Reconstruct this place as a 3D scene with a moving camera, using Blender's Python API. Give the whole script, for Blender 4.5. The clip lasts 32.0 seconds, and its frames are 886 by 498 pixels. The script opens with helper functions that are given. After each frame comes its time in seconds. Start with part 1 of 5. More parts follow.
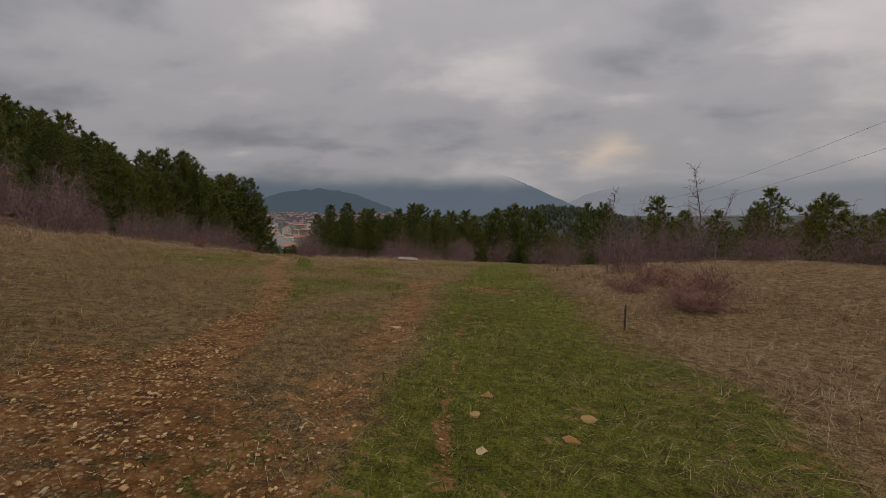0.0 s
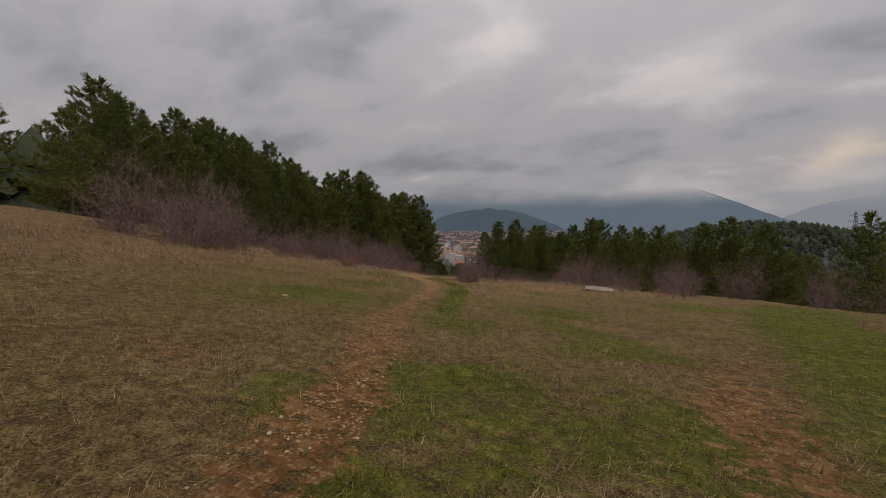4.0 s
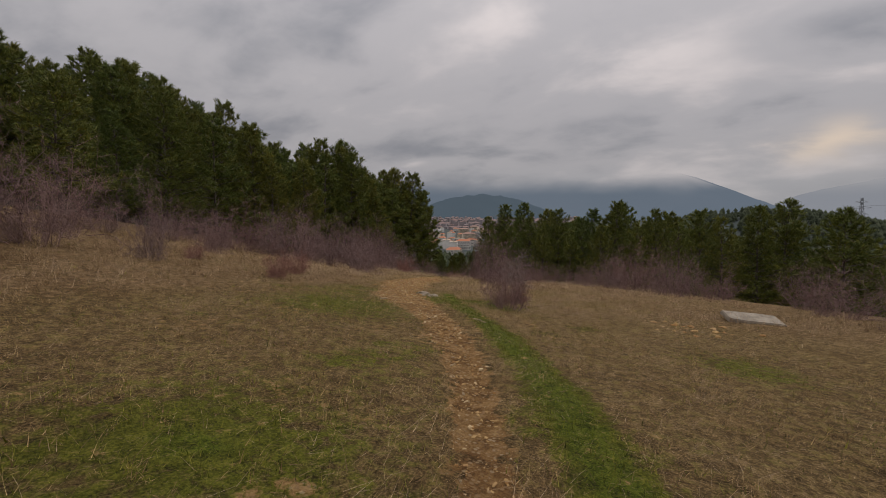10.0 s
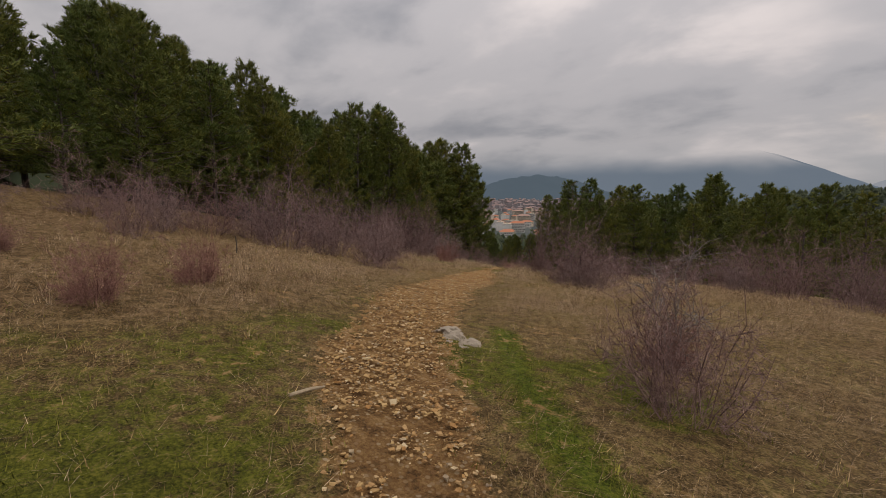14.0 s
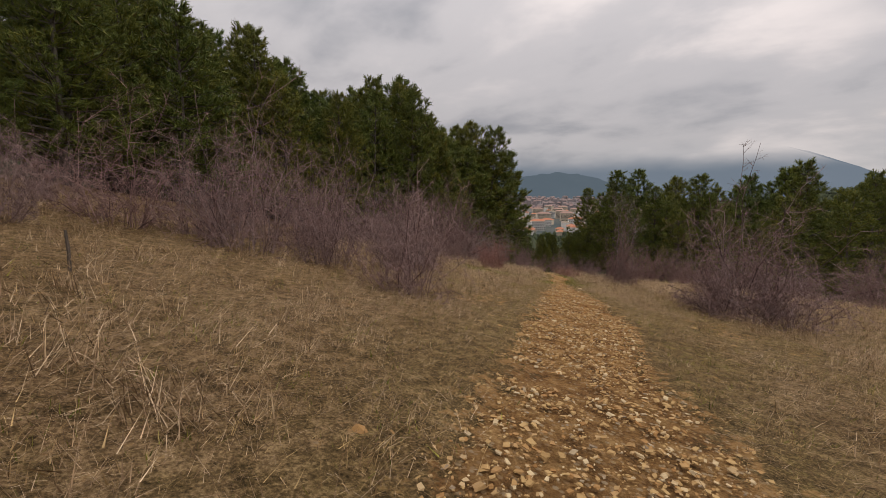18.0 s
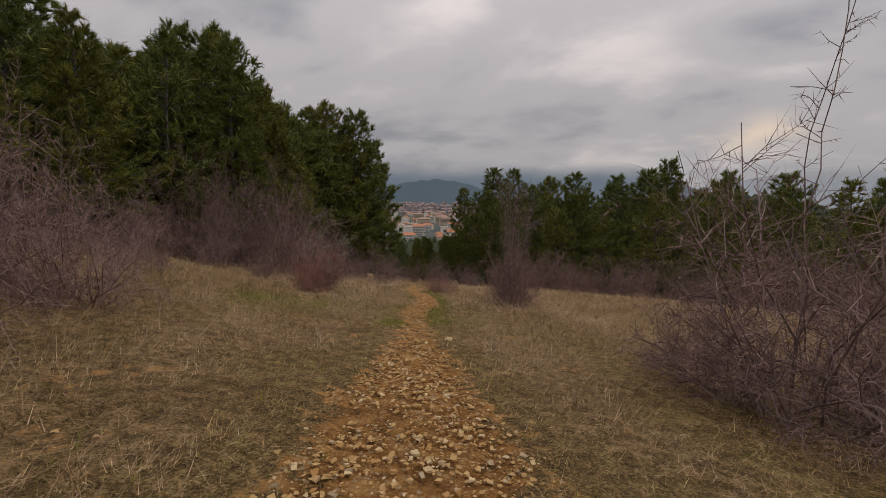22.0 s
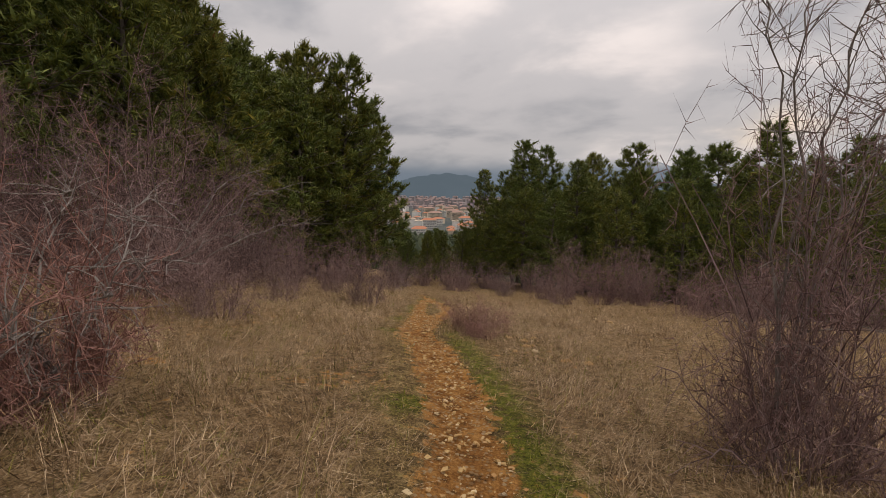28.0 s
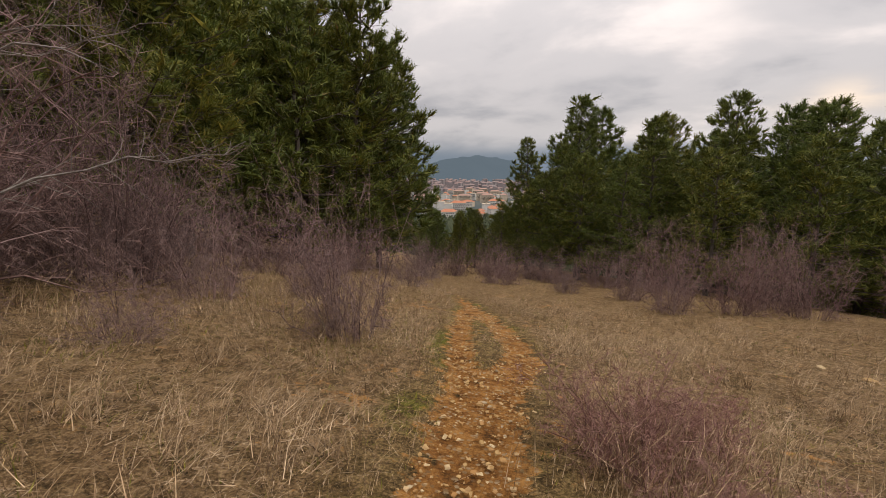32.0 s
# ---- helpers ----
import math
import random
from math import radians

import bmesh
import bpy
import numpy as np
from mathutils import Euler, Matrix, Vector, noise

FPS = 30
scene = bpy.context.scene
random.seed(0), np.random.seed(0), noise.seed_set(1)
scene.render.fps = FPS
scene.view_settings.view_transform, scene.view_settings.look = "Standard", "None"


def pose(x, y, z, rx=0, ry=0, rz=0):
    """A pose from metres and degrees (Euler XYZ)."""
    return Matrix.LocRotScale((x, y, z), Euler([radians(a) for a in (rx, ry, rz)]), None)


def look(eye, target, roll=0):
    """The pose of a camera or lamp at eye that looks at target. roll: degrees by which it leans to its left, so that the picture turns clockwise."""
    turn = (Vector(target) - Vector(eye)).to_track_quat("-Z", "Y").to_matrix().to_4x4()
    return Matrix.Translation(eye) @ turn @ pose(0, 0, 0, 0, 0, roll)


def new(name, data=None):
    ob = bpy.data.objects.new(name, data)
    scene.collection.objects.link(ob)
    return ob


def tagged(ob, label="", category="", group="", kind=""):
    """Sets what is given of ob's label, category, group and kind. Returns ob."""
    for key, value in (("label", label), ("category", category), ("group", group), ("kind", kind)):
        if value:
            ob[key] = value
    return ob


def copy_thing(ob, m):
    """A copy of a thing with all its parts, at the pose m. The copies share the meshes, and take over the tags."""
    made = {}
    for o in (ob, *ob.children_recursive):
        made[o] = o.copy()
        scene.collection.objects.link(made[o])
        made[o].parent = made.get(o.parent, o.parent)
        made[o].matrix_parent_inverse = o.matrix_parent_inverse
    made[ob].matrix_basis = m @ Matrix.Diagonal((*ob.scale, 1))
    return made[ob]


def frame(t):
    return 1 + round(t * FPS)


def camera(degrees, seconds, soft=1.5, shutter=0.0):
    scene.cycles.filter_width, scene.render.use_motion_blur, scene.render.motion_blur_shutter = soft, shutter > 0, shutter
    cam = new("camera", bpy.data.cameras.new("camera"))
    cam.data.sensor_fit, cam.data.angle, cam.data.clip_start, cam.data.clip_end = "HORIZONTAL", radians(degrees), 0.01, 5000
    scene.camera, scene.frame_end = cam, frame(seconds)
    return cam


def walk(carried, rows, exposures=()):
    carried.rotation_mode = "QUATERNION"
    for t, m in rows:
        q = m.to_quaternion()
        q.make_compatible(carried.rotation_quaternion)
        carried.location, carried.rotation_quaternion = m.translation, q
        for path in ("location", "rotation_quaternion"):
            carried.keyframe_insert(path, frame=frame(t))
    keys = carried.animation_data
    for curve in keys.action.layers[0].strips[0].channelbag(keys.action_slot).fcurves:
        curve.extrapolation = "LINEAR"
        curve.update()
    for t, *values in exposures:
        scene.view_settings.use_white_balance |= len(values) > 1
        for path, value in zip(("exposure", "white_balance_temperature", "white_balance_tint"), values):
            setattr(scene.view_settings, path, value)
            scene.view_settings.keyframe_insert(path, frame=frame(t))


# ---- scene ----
cam = camera(92.1, 32.0, 0.7)
METRES, EYE, TILT, LEAN, TURN = 55.0, 1.76, -5.0, 0.0, 0.0
ROWS = [
    (0.0, -0.0015, 0.0201, -0.0058, 0.06, 0.54, 0.10),
    (0.5, -0.0040, 0.0365, -0.0051, 3.93, 0.94, -0.02),
    (1.0, -0.0067, 0.0528, -0.0041, 8.77, 2.18, -0.52),
    (1.5, -0.0093, 0.0688, -0.0035, 11.80, 2.42, -0.84),
    (2.0, -0.0132, 0.0850, -0.0024, 13.82, 2.29, -1.07),
    (2.5, -0.0170, 0.1008, -0.0020, 14.98, 2.32, -1.22),
    (3.0, -0.0224, 0.1166, -0.0014, 17.32, 2.33, -1.27),
    (3.5, -0.0269, 0.1316, -0.0003, 21.00, 2.75, -1.58),
    (5.5, -0.0544, 0.1837, 0.0064, 23.01, 2.4, -1.63),
    (6.0, -0.0609, 0.1991, 0.0078, 21.55, 1.58, -1.6),
    (6.5, -0.0676, 0.2138, 0.0099, 21.1, 1.19, -1.62),
    (7.0, -0.0736, 0.2278, 0.0108, 21.09, 1.02, -1.59),
    (7.5, -0.0814, 0.2421, 0.0104, 21.28, 0.86, -1.64),
    (8.0, -0.0893, 0.2573, 0.0109, 21.48, 0.87, -1.69),
    (8.5, -0.0976, 0.2719, 0.0118, 21.57, 0.88, -1.72),
    (9.0, -0.1053, 0.2876, 0.0137, 21.46, 0.92, -1.67),
    (9.5, -0.1112, 0.3023, 0.0148, 21.31, 0.88, -1.71),
    (10.0, -0.1177, 0.3181, 0.014, 21.21, 0.88, -1.75),
    (10.5, -0.1217, 0.334, 0.0151, 21.07, 0.73, -1.73),
    (11.0, -0.1277, 0.3497, 0.014, 21.06, 0.52, -1.77),
    (11.5, -0.1333, 0.3659, 0.0145, 21.19, 0.41, -1.83),
    (12.0, -0.1386, 0.381, 0.0144, 21.49, 0.24, -1.82),
    (12.5, -0.1445, 0.3979, 0.0161, 21.78, 0.31, -1.82),
    (13.0, -0.1498, 0.4116, 0.0165, 22.47, -0.14, -1.87),
    (13.5, -0.1572, 0.4263, 0.0173, 24.52, -0.81, -2.04),
    (14.0, -0.1644, 0.4392, 0.017, 28.31, -1.8, -2.29),
    (14.5, -0.1735, 0.4528, 0.0163, 31.85, -2.32, -2.48),
    (15.0, -0.1821, 0.4653, 0.017, 33.1, -1.92, -2.57),
    (15.5, -0.1924, 0.4761, 0.0166, 34.33, -1.52, -2.69),
    (17.5, -0.2289, 0.5182, 0.0168, 35.09, -2.16, -2.73),
    (18.0, -0.2392, 0.5327, 0.0156, 30.68, -2.21, -2.64),
    (18.5, -0.2452, 0.5485, 0.014, 23.05, -2.14, -2.23),
    (19.0, -0.2494, 0.5651, 0.0134, 18.67, -1.95, -1.94),
    (19.5, -0.251, 0.5822, 0.0134, 15.2, -1.61, -1.72),
    (20.0, -0.2535, 0.5975, 0.0131, 12.81, -1.6, -1.55),
    (20.5, -0.257, 0.614, 0.014, 13.11, -1.35, -1.58),
    (21.0, -0.2586, 0.629, 0.0138, 13.94, -1.0, -1.54),
    (21.5, -0.2621, 0.6448, 0.0141, 14.58, -0.89, -1.61),
    (22.0, -0.2645, 0.6593, 0.0144, 14.98, -0.86, -1.62),
    (22.5, -0.2695, 0.6739, 0.0139, 15.43, -0.8, -1.64),
    (23.0, -0.2741, 0.6881, 0.0142, 15.82, -0.75, -1.7),
    (23.5, -0.2785, 0.7019, 0.0141, 15.37, -0.09, -1.7),
    (24.0, -0.2823, 0.7158, 0.0148, 14.35, 2.29, -1.65),
    (24.5, -0.2871, 0.7273, 0.0145, 16.29, 3.25, -1.8),
    (25.0, -0.2928, 0.7433, 0.0153, 18.4, 2.68, -1.9),
    (25.5, -0.2981, 0.7567, 0.0142, 18.84, 1.93, -1.93),
    (27.5, -0.3137, 0.8065, 0.0112, 16.86, -1.21, -1.9),
    (28.0, -0.3173, 0.8179, 0.0111, 16.45, -1.66, -1.92),
    (28.5, -0.3214, 0.83, 0.0109, 16.69, -1.77, -1.94),
    (29.0, -0.3249, 0.8427, 0.0108, 17.44, -1.99, -1.98),
    (29.5, -0.33, 0.8564, 0.0094, 18.16, -2.17, -2.03),
    (30.0, -0.3345, 0.8695, 0.0097, 19.08, -2.53, -2.11),
    (30.5, -0.3406, 0.8817, 0.0084, 20.38, -2.74, -2.19),
    (31.0, -0.3458, 0.8947, 0.0064, 21.07, -3.19, -2.22),
    (31.5, -0.3513, 0.9076, 0.0053, 21.03, -3.59, -2.21),
    (32.0, -0.3566, 0.9199, 0.0049, 20.35, -4.03, -2.17),
]
walk(cam, [(t, pose(0, 0, EYE, TILT, LEAN, TURN) @ pose(METRES * x, METRES * y, METRES * z, 90 + pitch, roll, yaw)) for t, x, y, z, yaw, pitch, roll in ROWS],
     [(t, e, 6570 if t < 12 else 6690 if t < 27 else 6850, 10.8) for t, e in [(0.0, -0.25), (3.0, -0.18), (6.0, -0.06), (9.0, -0.05), (11.0, 0.05), (13.0, 0.12), (15.0, 0.24), (17.0, 0.40), (19.0, 0.35), (21.0, 0.08), (23.0, 0.14), (25.0, 0.08), (28.0, 0.42), (29.0, 0.43), (30.0, 0.54), (32.0, 0.72)]])

# ---- world, sun, exposure ----
world = bpy.data.worlds.new("overcast_sky")
scene.world = world
world.use_nodes = True
wn, wl = world.node_tree.nodes, world.node_tree.links
wn.clear()
w_out = wn.new("ShaderNodeOutputWorld")
w_bg = wn.new("ShaderNodeBackground")
w_co = wn.new("ShaderNodeTexCoord")
w_sky = wn.new("ShaderNodeTexSky")
w_sky.sky_type, w_sky.sun_disc = "NISHITA", False
w_sky.sun_elevation, w_sky.sun_rotation = radians(38), radians(60)


def wmath(op, a, b=None, c=None):
    n = wn.new("ShaderNodeMath")
    n.operation = op
    for i, v in enumerate((a, b, c)):
        if v is None:
            continue
        if isinstance(v, (int, float)):
            n.inputs[i].default_value = v
        else:
            wl.new(v, n.inputs[i])
    return n.outputs[0]


def wmix(f, a, b):
    n = wn.new("ShaderNodeMix")
    n.data_type = "RGBA"
    for s, v in ((n.inputs[0], f), (n.inputs[6], a), (n.inputs[7], b)):
        if isinstance(v, (tuple, float, int)):
            s.default_value = v
        else:
            wl.new(v, s)
    return n.outputs[2]


w_sep = wn.new("ShaderNodeSeparateXYZ")
wl.new(w_co.outputs["Generated"], w_sep.inputs[0])
dz = wmath("MAXIMUM", w_sep.outputs[2], 0.0)
den = wmath("ADD", dz, 0.30)
w_flat = wn.new("ShaderNodeCombineXYZ")
wl.new(wmath("DIVIDE", w_sep.outputs[0], den), w_flat.inputs[0])
wl.new(wmath("DIVIDE", w_sep.outputs[1], den), w_flat.inputs[1])
w_map = wn.new("ShaderNodeMapping")
w_map.inputs["Rotation"].default_value = (0, 0, radians(20))
w_map.inputs["Location"].default_value = (3.7, 1.3, 0.0)
w_map.inputs["Scale"].default_value = (0.75, 1.0, 1.0)
wl.new(w_flat.outputs[0], w_map.inputs[0])


def wnoise(scale, detail, rough):
    n = wn.new("ShaderNodeTexNoise")
    n.inputs["Scale"].default_value, n.inputs["Detail"].default_value, n.inputs["Roughness"].default_value = scale, detail, rough
    n.inputs["Distortion"].default_value = 0.25
    wl.new(w_map.outputs[0], n.inputs["Vector"])
    return n.outputs[0]


n1, n2, n3 = wnoise(1.1, 3.0, 0.5), wnoise(3.1, 5.0, 0.52), wnoise(9.0, 4.0, 0.55)
cl = wmath("ADD", wmath("ADD", wmath("MULTIPLY", n1, 0.48), wmath("MULTIPLY", n2, 0.44)), wmath("MULTIPLY", n3, 0.08))
# the chief masses and gaps of the cloud deck ahead: bearing, height, breadth, depth (as tangents), lightness
ahead = wmath("MAXIMUM", w_sep.outputs[1], 0.08)
warp = wmath("MULTIPLY", wmath("SUBTRACT", n2, 0.5), 0.34)
tu = wmath("ADD", wmath("DIVIDE", w_sep.outputs[0], ahead), warp)
tv = wmath("ADD", wmath("DIVIDE", w_sep.outputs[2], ahead), wmath("MULTIPLY", wmath("SUBTRACT", n1, 0.5), 0.16))
for u0, v0, su, sv, amp in ((0.36, 0.345, 0.16, 0.05, -0.10), (0.62, 0.38, 0.22, 0.09, -0.07), (-0.36, 0.165, 0.19, 0.04, -0.10), (0.06, 0.20, 0.16, 0.045, -0.10), (0.78, 0.21, 0.24, 0.045, -0.05),
                            (0.15, 0.34, 0.14, 0.05, 0.11), (0.47, 0.26, 0.13, 0.03, 0.10), (-0.44, 0.118, 0.07, 0.014, 0.14), (-0.5, 0.44, 0.4, 0.10, 0.04), (0.95, 0.40, 0.30, 0.12, 0.15), (-1.1, 0.35, 0.35, 0.14, -0.12), (-0.85, 0.62, 0.5, 0.2, -0.10),
                            (0.02, 0.11, 0.35, 0.02, 0.05)):
    a, b = wmath("DIVIDE", wmath("SUBTRACT", tu, u0), su), wmath("DIVIDE", wmath("SUBTRACT", tv, v0), sv)
    q = wmath("ADD", wmath("MULTIPLY", a, a), wmath("MULTIPLY", b, b))
    cl = wmath("ADD", cl, wmath("MULTIPLY", wmath("EXPONENT", wmath("MULTIPLY", q, -1.0)), amp))
w_ramp = wn.new("ShaderNodeValToRGB")
w_ramp.color_ramp.interpolation = "EASE"
el = w_ramp.color_ramp.elements
el[0].position, el[0].color = 0.30, (0.225, 0.228, 0.25, 1)
el[1].position, el[1].color = 0.68, (0.56, 0.515, 0.51, 1)
mid = el.new(0.49)
mid.color = (0.375, 0.362, 0.375, 1)
wl.new(cl, w_ramp.inputs[0])
# the cloud deck lightens towards the zenith and thins into pale haze at the skyline
deck = wmix(wmath("MULTIPLY", wmath("SUBTRACT", 1.0, wmath("MINIMUM", wmath("MULTIPLY", dz, 8.0), 1.0)), 0.75),
            w_ramp.outputs[0], (0.285, 0.30, 0.335, 1))
ga, gb = wmath("DIVIDE", wmath("SUBTRACT", tu, 0.39), 0.075), wmath("DIVIDE", wmath("SUBTRACT", tv, 0.148), 0.024)
gap = wmath("MULTIPLY", wmath("EXPONENT", wmath("MULTIPLY", wmath("ADD", wmath("MULTIPLY", ga, ga), wmath("MULTIPLY", gb, gb)), -1.0)), 0.75)
deck = wmix(gap, deck, (0.74, 0.60, 0.47, 1))
zen = wmath("ADD", 0.95, wmath("MULTIPLY", wmath("POWER", dz, 1.6), 1.7))
w_mul = wn.new("ShaderNodeVectorMath")
w_mul.operation = "SCALE"
wl.new(deck, w_mul.inputs[0])
wl.new(zen, w_mul.inputs["Scale"])
w_dim = wn.new("ShaderNodeVectorMath")
w_dim.operation = "SCALE"
w_dim.inputs["Scale"].default_value = 0.06
wl.new(w_sky.outputs[0], w_dim.inputs[0])
w_sum = wmix(0.06, w_mul.outputs[0], w_dim.outputs[0])
wl.new(w_sum, w_bg.inputs[0])
w_bg.inputs[1].default_value = 1.0
wl.new(w_bg.outputs[0], w_out.inputs[0])

sun_data = bpy.data.lights.new("sun", "SUN")
sun_data.energy, sun_data.angle, sun_data.color = 0.7, radians(25), (1.0, 0.95, 0.88)
sun = new("sun", sun_data)
sun.matrix_world = look((60, 35, 90), (0, 20, 0))


# ---- materials ----
class Mat:
    """A small builder of node materials."""

    def __init__(self, name, rough=0.9, spec=0.25):
        self.m = bpy.data.materials.new(name)
        self.m.use_nodes = True
        self.n, self.l = self.m.node_tree.nodes, self.m.node_tree.links
        self.b = self.n["Principled BSDF"]
        self.b.inputs["Roughness"].default_value = rough
        self.b.inputs["Specular IOR Level"].default_value = spec
        self.co = self.n.new("ShaderNodeTexCoord").outputs["Object"]
        self.geo = self.n.new("ShaderNodeNewGeometry")
        self.info = self.n.new("ShaderNodeObjectInfo")

    def put(self, s, v):
        if isinstance(v, (int, float)):
            s.default_value = v
        elif isinstance(v, tuple):
            s.default_value = v if len(v) == 4 or s.type == "VECTOR" else (*v, 1)
        else:
            self.l.new(v, s)

    def noise(self, scale, detail=3, rough=0.55, vec=None, dist=0.0):
        n = self.n.new("ShaderNodeTexNoise")
        self.put(n.inputs["Vector"], vec or self.co)
        n.inputs["Scale"].default_value, n.inputs["Detail"].default_value = scale, detail
        n.inputs["Roughness"].default_value, n.inputs["Distortion"].default_value = rough, dist
        return n.outputs[0]

    def math(self, op, a, b=0.0, clamp=False):
        n = self.n.new("ShaderNodeMath")
        n.operation, n.use_clamp = op, clamp
        self.put(n.inputs[0], a)
        self.put(n.inputs[1], b)
        return n.outputs[0]

    def fit(self, v, a, b, c=0.0, d=1.0):
        n = self.n.new("ShaderNodeMapRange")
        n.interpolation_type = "SMOOTHSTEP"
        for s, x in zip(n.inputs, (v, a, b, c, d)):
            self.put(s, x)
        return n.outputs[0]

    def mix(self, f, a, b, mode="MIX"):
        n = self.n.new("ShaderNodeMix")
        n.data_type, n.blend_type = "RGBA", mode
        self.put(n.inputs[0], f)
        self.put(n.inputs[6], a)
        self.put(n.inputs[7], b)
        return n.outputs[2]

    def ramp(self, v, *stops):
        n = self.n.new("ShaderNodeValToRGB")
        e = n.color_ramp.elements
        while len(e) < len(stops):
            e.new(0.5)
        for k, (p, c) in zip(e, stops):
            k.position, k.color = p, (*c, 1)
        self.put(n.inputs[0], v)
        return n.outputs[0]

    def attr(self, name):
        n = self.n.new("ShaderNodeAttribute")
        n.attribute_name = name
        return n.outputs["Fac"]

    def stretch(self, x, y, z):
        n = self.n.new("ShaderNodeMapping")
        n.inputs["Scale"].default_value = (x, y, z)
        self.l.new(self.co, n.inputs[0])
        return n.outputs[0]

    def color(self, c):
        self.put(self.b.inputs["Base Color"], c)
        return self

    def bump(self, h, strength=0.5, dist=0.02):
        n = self.n.new("ShaderNodeBump")
        n.inputs["Strength"].default_value, n.inputs["Distance"].default_value = strength, dist
        self.put(n.inputs["Height"], h)
        self.l.new(n.outputs[0], self.b.inputs["Normal"])
        return self


def ground_material():
    k = Mat("meadow_ground", 0.95, 0.15)
    dirt, green, dry, far = k.attr("dirt"), k.attr("green"), k.attr("dry"), k.attr("far")
    fine, grit, mott, wide = k.noise(48, 5, 0.75), k.noise(170, 2, 0.6), k.noise(5.5, 4, 0.6), k.noise(0.9, 3)
    clump = k.noise(8, 4, 0.68)
    tex = k.math("ADD", k.math("MULTIPLY", fine, 0.62), k.math("MULTIPLY", clump, 0.38))
    straw = k.ramp(tex, (0.39, (0.048, 0.032, 0.011)), (0.5, (0.168, 0.111, 0.044)), (0.61, (0.42, 0.288, 0.130)))
    moss = k.ramp(tex, (0.39, (0.032, 0.036, 0.005)), (0.5, (0.110, 0.120, 0.012)), (0.61, (0.23, 0.22, 0.03)))
    lush = k.ramp(tex, (0.39, (0.027, 0.036, 0.004)), (0.5, (0.098, 0.130, 0.010)), (0.61, (0.20, 0.215, 0.024)))
    hay = k.ramp(tex, (0.39, (0.055, 0.034, 0.014)), (0.5, (0.20, 0.125, 0.058)), (0.61, (0.44, 0.30, 0.155)))
    soil = k.ramp(k.math("ADD", k.math("MULTIPLY", tex, 0.6), k.math("MULTIPLY", mott, 0.4)),
                  (0.40, (0.085, 0.046, 0.018)), (0.5, (0.26, 0.142, 0.052)), (0.60, (0.44, 0.28, 0.12)))
    ochre = k.n.new("ShaderNodeSeparateXYZ")
    k.l.new(k.co, ochre.inputs[0])
    soil = k.mix(k.fit(ochre.outputs[1], 26, 48, 0.0, 0.8), soil, k.mix(1.0, soil, (1.3, 1.0, 0.62), "MULTIPLY"))
    soil = k.mix(k.fit(ochre.outputs[1], 20, 9, 0.0, 0.8), soil, k.mix(1.0, soil, (0.78, 0.60, 0.5), "MULTIPLY"))
    vor = k.n.new("ShaderNodeTexVoronoi")
    vor.inputs["Scale"].default_value = 26.0
    k.l.new(k.co, vor.inputs["Vector"])
    sep = k.n.new("ShaderNodeSeparateColor")
    k.l.new(vor.outputs["Color"], sep.inputs[0])
    chip = k.math("MULTIPLY", k.fit(vor.outputs["Distance"], 0.52, 0.30), k.fit(sep.outputs[0], 0.45, 0.6))
    soil = k.mix(k.math("MULTIPLY", chip, 0.85), soil, k.ramp(sep.outputs[1], (0.0, (0.28, 0.16, 0.07)), (0.5, (0.40, 0.27, 0.14)), (1.0, (0.48, 0.37, 0.23))))
    rag = k.math("ADD", k.math("MULTIPLY", k.math("SUBTRACT", mott, 0.5), 1.6), k.math("MULTIPLY", k.math("SUBTRACT", clump, 0.5), 1.7))
    c = k.mix(k.fit(k.math("ADD", green, rag), 0.0, 0.65), straw, moss)
    c = k.mix(k.fit(k.math("ADD", green, k.math("MULTIPLY", rag, 0.25)), 0.86, 1.0), c, lush)
    c = k.mix(k.fit(k.math("ADD", dry, rag), 0.15, 0.85), c, hay)
    c = k.mix(k.fit(k.math("ADD", dirt, rag), 0.28, 0.62), c, soil)
    c = k.mix(k.fit(wide, 0.35, 0.7, 0.0, 0.4), c, k.mix(1.0, c, (0.6, 0.52, 0.46), "MULTIPLY"))
    # valley floor: distance haze painted in as a blue-grey ground colour
    hazy_plain = k.ramp(k.noise(0.012, 4, 0.6), (0.35, (0.055, 0.075, 0.075)), (0.6, (0.10, 0.105, 0.095)))
    c = k.mix(far, c, hazy_plain)
    return k.color(c).bump(k.math("ADD", k.math("ADD", fine, k.math("MULTIPLY", grit, 0.5)), k.math("MULTIPLY", clump, 2.0)), 0.9, 0.035).m


def blade_material(name, a, b, c, deep=0.75):
    k = Mat(name, 0.75, 0.2)
    col = k.ramp(k.geo.outputs["Random Per Island"], (0.0, a), (0.5, b), (1.0, c))
    patch = k.noise(1.3, 2)
    col = k.mix(k.fit(patch, 0.35, 0.65, 0, 0.5), col, k.mix(1.0, col, (0.7, 0.66, 0.58), "MULTIPLY"))
    tuft = k.noise(6, 4, 0.65)
    col = k.mix(k.fit(tuft, 0.5, 0.34, 0, deep), col, k.mix(1.0, col, (0.40, 0.38, 0.34), "MULTIPLY"))
    k.color(k.mix(k.fit(tuft, 0.52, 0.68, 0, 0.8), col, k.mix(1.0, col, (1.5, 1.48, 1.4), "MULTIPLY")))
    return k.m


